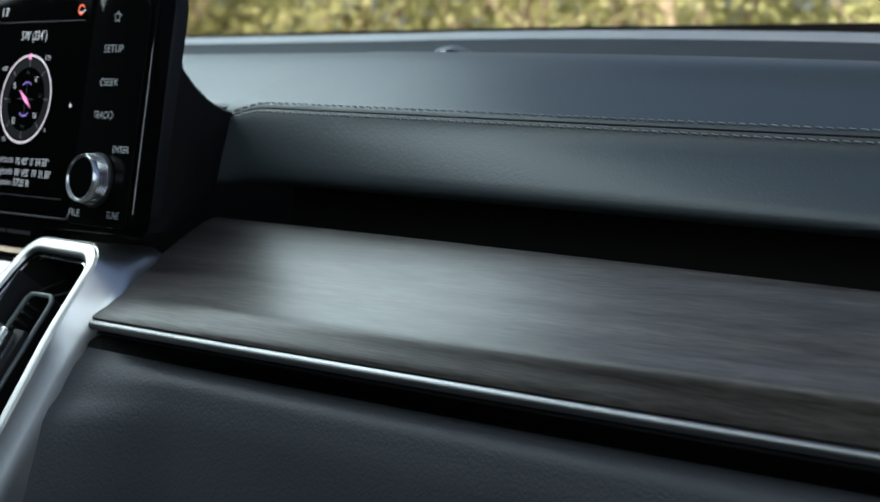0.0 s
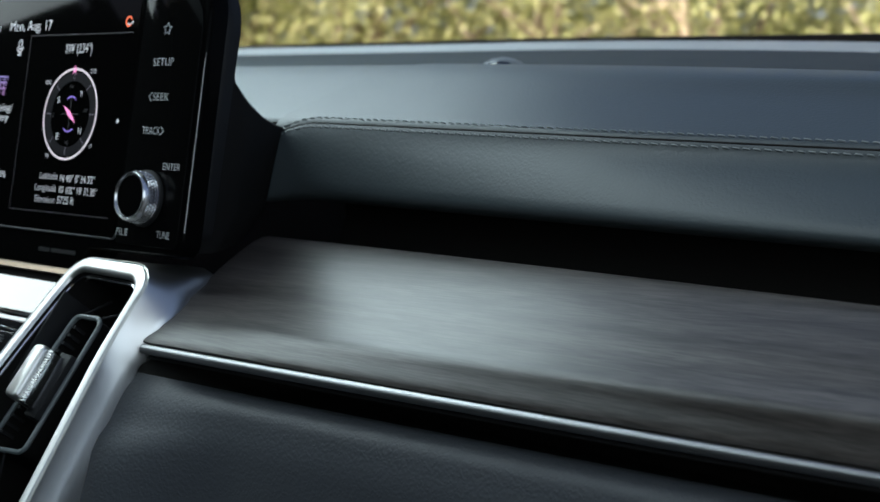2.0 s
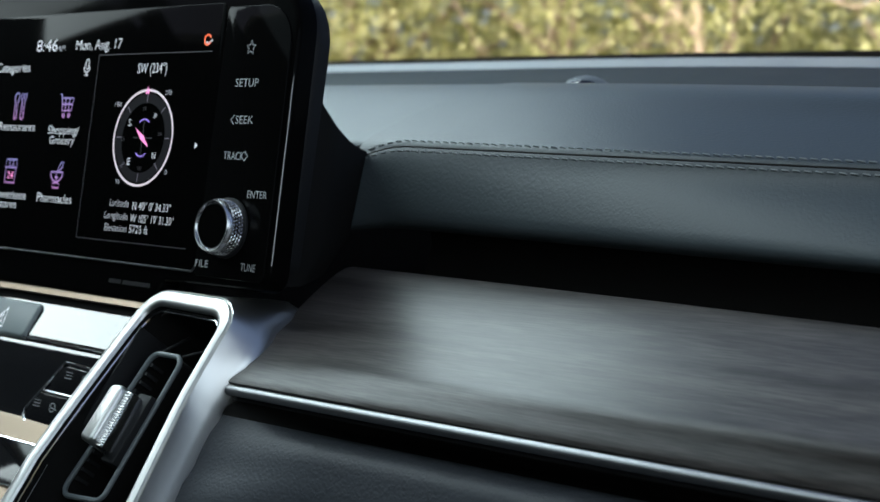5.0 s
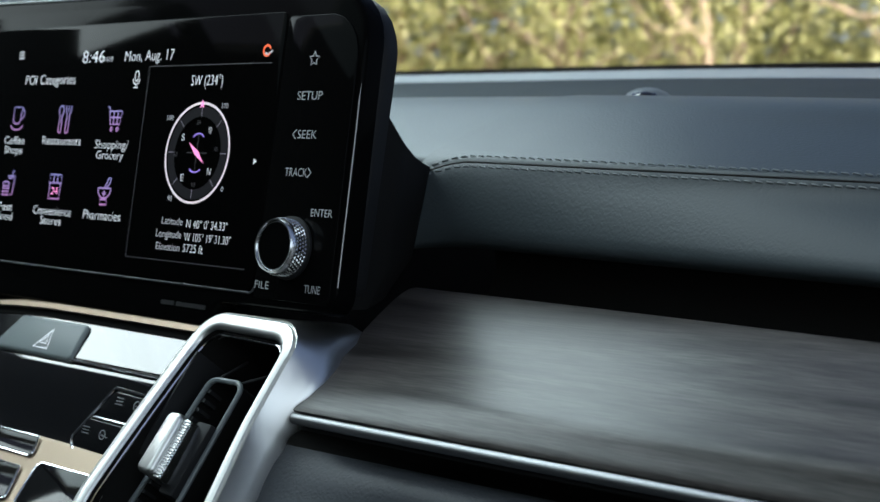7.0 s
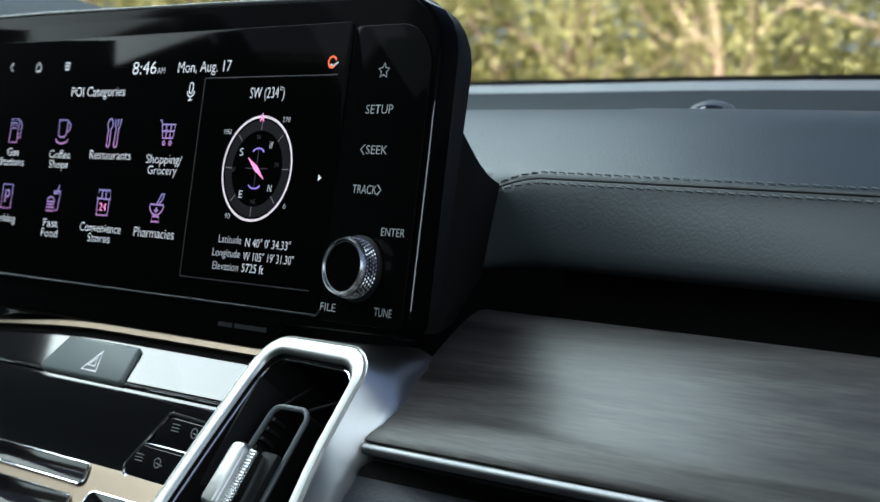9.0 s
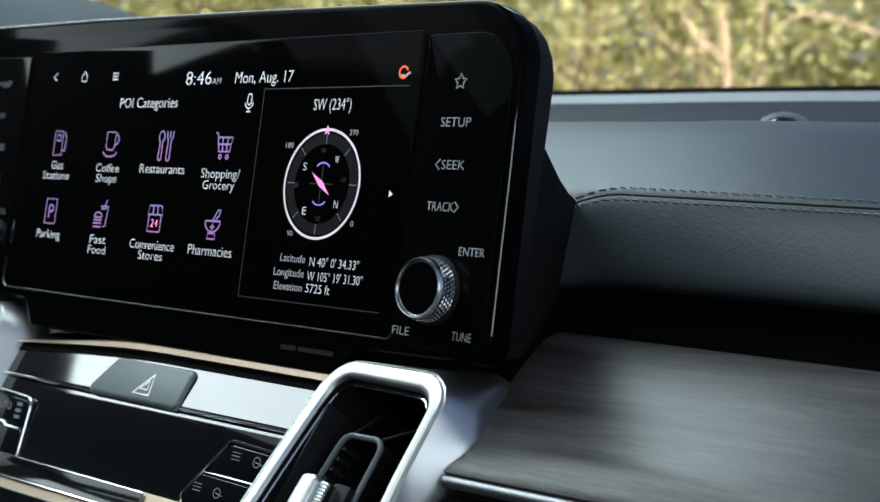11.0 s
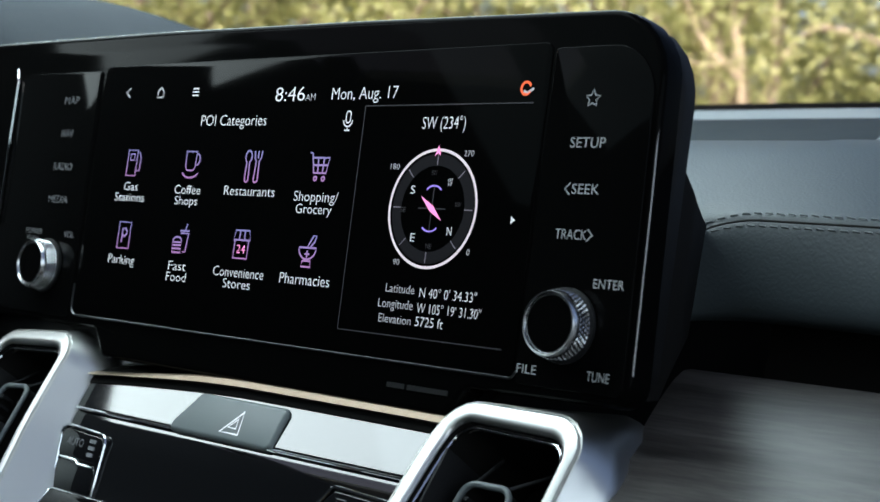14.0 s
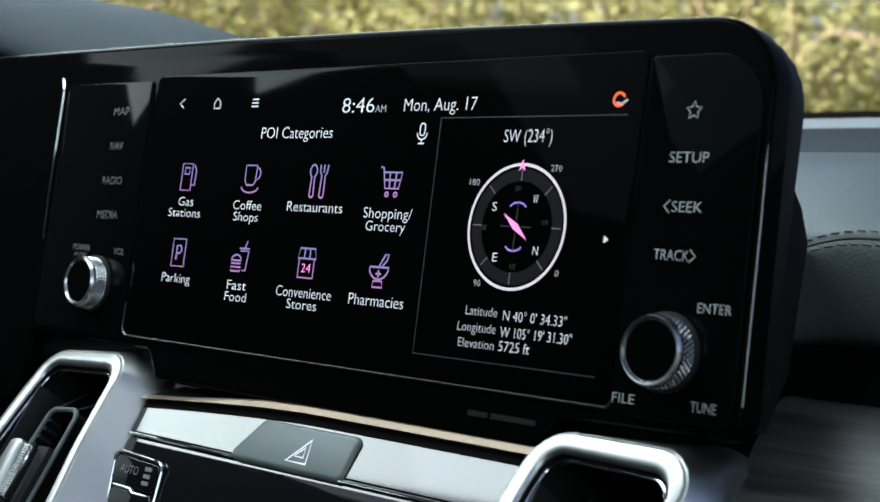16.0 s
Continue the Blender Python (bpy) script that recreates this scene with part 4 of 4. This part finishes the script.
def vent(origin, lean, label):
    """An upright air vent: a raised silver frame that wraps down its flanks, a black duct, an inner frame and a slider."""
    up = Vector((0.0401 * lean, 0.6117, 0.7900)).normalized()
    nrm = Vector((0.0, -0.7907, 0.6122)).normalized()
    side = up.cross(nrm)
    if side.x < 0:
        side = -side
    m = Matrix((side, -nrm, up)).transposed().to_4x4()
    m.translation = origin
    thing = tagged(empty("air_vent", m), label, "air vent", "centre air vents")

    def lift(z):
        s = min(1, max(0, (-z - 0.004) / 0.075))
        return 0.0145 * s

    def inner(x):
        return min(1, max(0, (x + 0.0235) / 0.047))

    zs = [-0.012 - k * (0.128 / 14) for k in range(15)]
    left = [(-0.0235 + 0.0065 * min(1, max(0, (-z - 0.012) / 0.075)), z) for z in zs[::-1]]
    top = rounded([(-0.0236, -0.014), (-0.0236, 0.0012), (0.0235, 0.0020), (0.0236, -0.014)], [0, 0.008, 0.008, 0], 6)
    right = [(0.0236 + 0.007 * max(0, -z - 0.035) / 0.06, z) for z in zs]
    line = left + [(p[0], p[1]) for p in top[1:-1]] + right
    rings = []
    n = len(line)
    for i, (x, z) in enumerate(line):
        a, b = Vector(line[max(0, i - 1)]), Vector(line[min(n - 1, i + 1)])
        t = (b - a).normalized()
        out = Vector((-t.y, t.x))
        f = inner(x)
        h = lift(z) * (1 - f)
        up_ = max(0, out.y)
        wide = 0.0042 * f + 0.0062 * (1 - f) + 0.003 * up_ * f
        if f > 0.5 and lean < 0:
            reach, low = wide + 0.012 * (1 - up_) + 0.012 * up_, -0.0180
        elif f > 0.5:
            # the flank runs out to the wood above and to the glove box below
            edge_x = between(z, EDGE_X)
            reach = (edge_x - x) * (1 - up_) + (0.0125 if up_ < 0.75 else 0.0125 + (up_ - 0.75) * 0.05) * up_
            low = between(z, EDGE_E) * (1 - up_) - (0.0185 + max(0.0, up_ - 0.7) * 0.04) * up_
        else:
            reach = wide + 0.008 * (1 - up_) + 0.007 * up_
            low = -0.0150
        reach = max(reach, wide + 0.004)
        flank = reach - wide
        prof = [(-0.0004, -0.0060), (0.0, -0.003), (0.0004, -0.0006), (0.0012, 0.0002), (wide * 0.5, 0.0006), (wide, -0.0002),
                (wide + 0.0004, -0.0018), (wide + 0.0010, -0.0020), (wide + 0.0014, -0.0010), (wide + flank * 0.45, 0.42 * low), (wide + flank * 0.8, 0.76 * low), (wide + flank, low), (wide + flank + 0.0003, low - 0.004), (wide + flank - 0.003, -0.05)]
        rings.append([(x + out.x * o, -(h + e), z + out.y * o) for o, e in prof])
    part("vent_frame", loft(rings), SILVER, thing, "satin silver vent frame", sharp=50)
    duct = [[(x * 0.985, 0.001 - lift(z) * (1 - inner(x)), z), (x * 0.95, 0.014, z), (x * 0.85, 0.045, z - 0.002)] for x, z in line]
    part("duct", loft(duct), VOID, thing, "black duct lining")
    part("duct_floor", box(-0.04, 0.04, 0.044, 0.047, -0.15, 0.012), VOID, thing)
    lip = [(x * 0.965, 0.0028 - lift(z) * (1 - inner(x)), z - (0.001 if z > -0.01 else 0)) for x, z in line]
    part("inner_lip", tube(lip, 0.0006, 6), CHROME, thing)
    fr = rounded([(-0.0105, -0.0175), (0.0085, -0.0165), (0.0092, -0.0800), (-0.0165, -0.0830)], 0.0045, 5)
    part("inner_frame", tube([(p[0], 0.0050, p[1]) for p in fr], 0.0011, 8, closed=True), BUTTON, thing, "grey inner frame")
    part("inner_duct", loft([[(p[0], 0.0055, p[1]), (p[0] * 0.94, 0.028, p[1])] for p in fr + fr[:1]]), VOID, thing)
    for k in range(14):
        z = -0.0225 - k * 0.0040
        x = -0.0108 - 0.0004 * k
        part("rib", box(x, x + 0.0028, 0.0055, 0.012, z - 0.0007, z + 0.0007), DARK, thing)
    for xa, za, xb, zb in ((-0.008, -0.0165, -0.013, -0.003), (0.006, -0.0160, 0.013, -0.002), (-0.004, -0.082, -0.007, -0.106)):
        part("strut", tube([(xa, 0.006, za), (xb, 0.018, zb)], 0.0006, 6), DARK, thing)
    part("guide_rail", box(-0.0205, -0.0192, -0.001, 0.018, -0.125, -0.010, 0.0004), DARK, thing)
    slider = part("slider", plate(rounded([(-0.0068, -0.0380), (0.0012, -0.0372), (0.0018, -0.0632), (-0.0075, -0.0622)], 0.0026, 4), 0.006, -0.0080, 0.0018), SILVER, thing, "silver vent slider with fluted edge")
    part("grip", plate(rounded([(0.0008, -0.0378), (0.0044, -0.0385), (0.0050, -0.0625), (0.0012, -0.0632)], 0.0008, 2), 0.006, -0.0050, 0.001), CHROME, slider)
    for k in range(20):
        z = -0.0392 - k * 0.00120
        part("flute", box(0.0016, 0.0052, -0.0056, -0.0044, z - 0.0003, z + 0.0003), SILVER, slider)
    part("slider_foot", box(0.0, 0.0085, 0.001, 0.012, -0.066, -0.036, 0.001), DARK, thing)
    return thing


vent(Vector((0.1357, -0.0227, 1.0243)), 1, "silver framed upright air vent beside the wood trim")
vent(Vector((-0.1445, -0.0227, 1.0243)), -1, "silver framed upright air vent beside the instrument cluster")

# ---- centre panel ----
centre = tagged(empty("centre_panel"), "gloss black centre panel with hazard switch and climate buttons", "control panel")
CXS = across(-0.125, 0.112, 8)


def strip_top(x):
    """Upper edge of the switch strip: (y, z); it sinks towards the driver's side."""
    z = 1.0211 - 0.0045 * (max(0.0, -x) / 0.1) ** 1.5
    return -0.0246 + 0.735 * (z - 1.0040), z


# thins the trim towards the driver, where its painted reflection runs out
def taper(x):
    return min(1.0, max(0.3, (x + 0.10) / 0.07))


CXS = across(-0.104, 0.112, 24)
part("strip_cover", loft([[V3(x, strip_top(x), 0.024, 0.0029), V3(x, strip_top(x), 0.0013, 0.0009)] for x in CXS]), VOID, centre)
part("switch_strip", loft([[V3(x, strip_top(x), 0.0013, 0.0009), V3(x, strip_top(x)), (x, -0.0246, 1.0040), (x, -0.0250, 1.0032), (x, -0.017, 1.0028)] for x in CXS]), GLOSS, centre, smooth=False)
# the lip's tan reflection is put into this trim's colour
part("upper_trim", loft([[V3(x, strip_top(x), -0.0002, 0.0032 * taper(x)), V3(x, strip_top(x), -0.0028, 0.0028 * taper(x)), V3(x, strip_top(x), -0.0043, 0.0008 * taper(x)), V3(x, strip_top(x), -0.0018, -0.0006)] for x in CXS]), CHAMPAGNE, centre, "thin metal trim under the display, a tan reflection put into its colour")
# proud black strip, a recess's shade put into its colour
part("shadow_strip", loft([[V3(x, strip_top(x), 0.0006, 0.0010), V3(x, strip_top(x), -0.0008, 0.0), V3(x, strip_top(x), -0.0033, -0.0034), V3(x, strip_top(x), -0.0028, -0.0041)] for x in CXS]), VOID, centre)
part("lower_trim", tube([(x, -0.0258, 1.0030) for x in CXS], 0.0006, 8), CHROME, centre, "thin chrome line under the switch strip")
face = [smooth_curve([(x, -0.0246, 1.0020), (x, -0.0268, 0.9990), (x, -0.0298, 0.9940), (x, -0.0325, 0.9880), (x, -0.0350, 0.982), (x, -0.0372, 0.9765), (x, -0.0392, 0.9725), (x, -0.0405, 0.9700), (x, -0.039, 0.965)], 4) for x in CXS]
part("climate_face", loft(face), GLOSS, centre)

hazard = empty("hazard_switch", pose(0, -0.0208, 1.0078, -35), centre)
hazard["label"] = "grey hazard switch with a triangle mark"
part("cap", plate(rounded([(-0.0405, -0.0078), (0.0235, -0.0078), (0.0245, 0.0100), (-0.0280, 0.0100)], 0.0030, 5), 0.006, -0.0026, 0.0018, 4), CAP, hazard)
# the triangle's print is given a glow to keep it bright
for s, w in ((0.86, 0.0012), (0.38, 0.0010)):
    tri = [(-0.0072 * s - 0.0005, -0.0046 * s - 0.0004), (0.0052 * s - 0.0005, -0.0046 * s - 0.0004), (0.0030 * s - 0.0005, 0.0066 * s - 0.0008)]
    ob = part("mark", ribbon([(tri, True)], w), LIT["white"], hazard, smooth=False)
    ob.matrix_basis = pose(0, -0.0029, 0)


def climate_pad(x0, x1, skew, mirror):
    """A cluster of gloss keys in a thin chrome surround, lying on the sloping face."""
    pad_ = empty("climate_keys", pose(0, -0.0350, 0.984, -21) @ pose(0, 0, -0.984), centre)
    pad_["label"] = "gloss black climate keys in a chrome surround"
    pts = rounded([(x0 + skew, 0.9690), (x1 + skew * 0.2, 0.9670), (x1, 0.9960), (x0, 0.9975)], 0.004, 4)
    part("base", plate(pts, 0.008, 0.0, 0.0003), GLOSS, pad_)
    part("surround", tube([(p[0], -0.0004, p[1]) for p in pts], 0.0007, 6, closed=True), CHROME, pad_)
    part("key", plate(rounded([(x0 + skew * 0.45, 0.9845), (x1 - 0.001, 0.9835), (x1 - 0.001, 0.9950), (x0 + 0.0010, 0.9962)], 0.003, 3), 0.004, -0.0006, 0.0006), GLOSS, pad_)
    part("key", plate(rounded([(x0 + skew * 0.95, 0.9702), (x1 - 0.001, 0.9685), (x1 - 0.001, 0.9822), (x0 + skew * 0.5, 0.9832)], 0.003, 3), 0.004, -0.0006, 0.0006), GLOSS, pad_)
    part("divider", tube([(x0 + skew * 0.5 + 0.002, -0.0006, 0.9838), ((x0 + x1) / 2, -0.0006, 0.9836), ((x0 + x1) / 2 + 0.002, -0.0006, 0.9822), (x1 - 0.003, -0.0006, 0.9822)], 0.0005, 6), CHROME, pad_)
    return pad_


rp = climate_pad(0.063, 0.100, -0.024, 1)
for z in (0.9918, 0.9775):
    dx = (z - 0.9918) * 1.2
    for k in range(3):
        part("mark", box(0.0665 + dx, 0.0710 + dx, -0.0012, -0.0008, z - 0.0010 + k * 0.0013, z - 0.0006 + k * 0.0013), GREY_INK, rp)
    ob = part("mark", ribbon([(arc(0, 0, 0.0019, 0, 360, 14)[:-1], True), ([(-0.0009, 0), (0.0034, -0.0008)], False)], 0.0005), GREY_INK, rp, smooth=False)
    ob.matrix_basis = pose(0.0810 + dx, -0.0012, z)
lp = climate_pad(-0.106, -0.0735, 0.005, -1)
lettering("AUTO", -0.0985, -0.0868, 0.9893, 0.0034, GREY_INK, -0.0012, parent=lp)
for k in range(3):
    part("mark", box(-0.0828, -0.0788, -0.0012, -0.0008, 0.9918 - 0.0028 * k, 0.9934 - 0.0028 * k), GREY_INK, lp)
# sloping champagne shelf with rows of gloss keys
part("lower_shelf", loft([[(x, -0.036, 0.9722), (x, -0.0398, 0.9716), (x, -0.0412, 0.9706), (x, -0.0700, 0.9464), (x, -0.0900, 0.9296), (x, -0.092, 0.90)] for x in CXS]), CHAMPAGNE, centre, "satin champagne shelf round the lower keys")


def shelf_key(corners, radii, label):
    """A gloss black key with a chrome rim, flush in the sloping shelf."""
    key = empty("rocker_key", pose(0, -0.0392, 0.9724, -50), centre)
    key["label"] = label
    pts = rounded(corners, radii, 4)
    part("key", plate(pts, 0.004, -0.0010, 0.0006), SHELF_KEY, key)
    part("rim", tube([(p[0], -0.0008, p[1]) for p in pts], 0.0005, 6, closed=True), CHROME, key)
    return key


shelf_key([(-0.100, -0.0118), (0.0275, -0.0118), (0.0215, -0.0020), (-0.100, -0.0020)], 0.002, "long gloss black rocker key with a chrome rim")
shelf_key([(-0.100, -0.0340), (0.0330, -0.0340), (0.0255, -0.0175), (-0.100, -0.0175)], 0.002, "gloss black lower key with a chrome rim")
shelf_key([(0.0400, -0.0340), (0.1050, -0.0340), (0.1000, -0.0128), (0.0345, -0.0132)], 0.003, "gloss black corner key with a chrome rim")
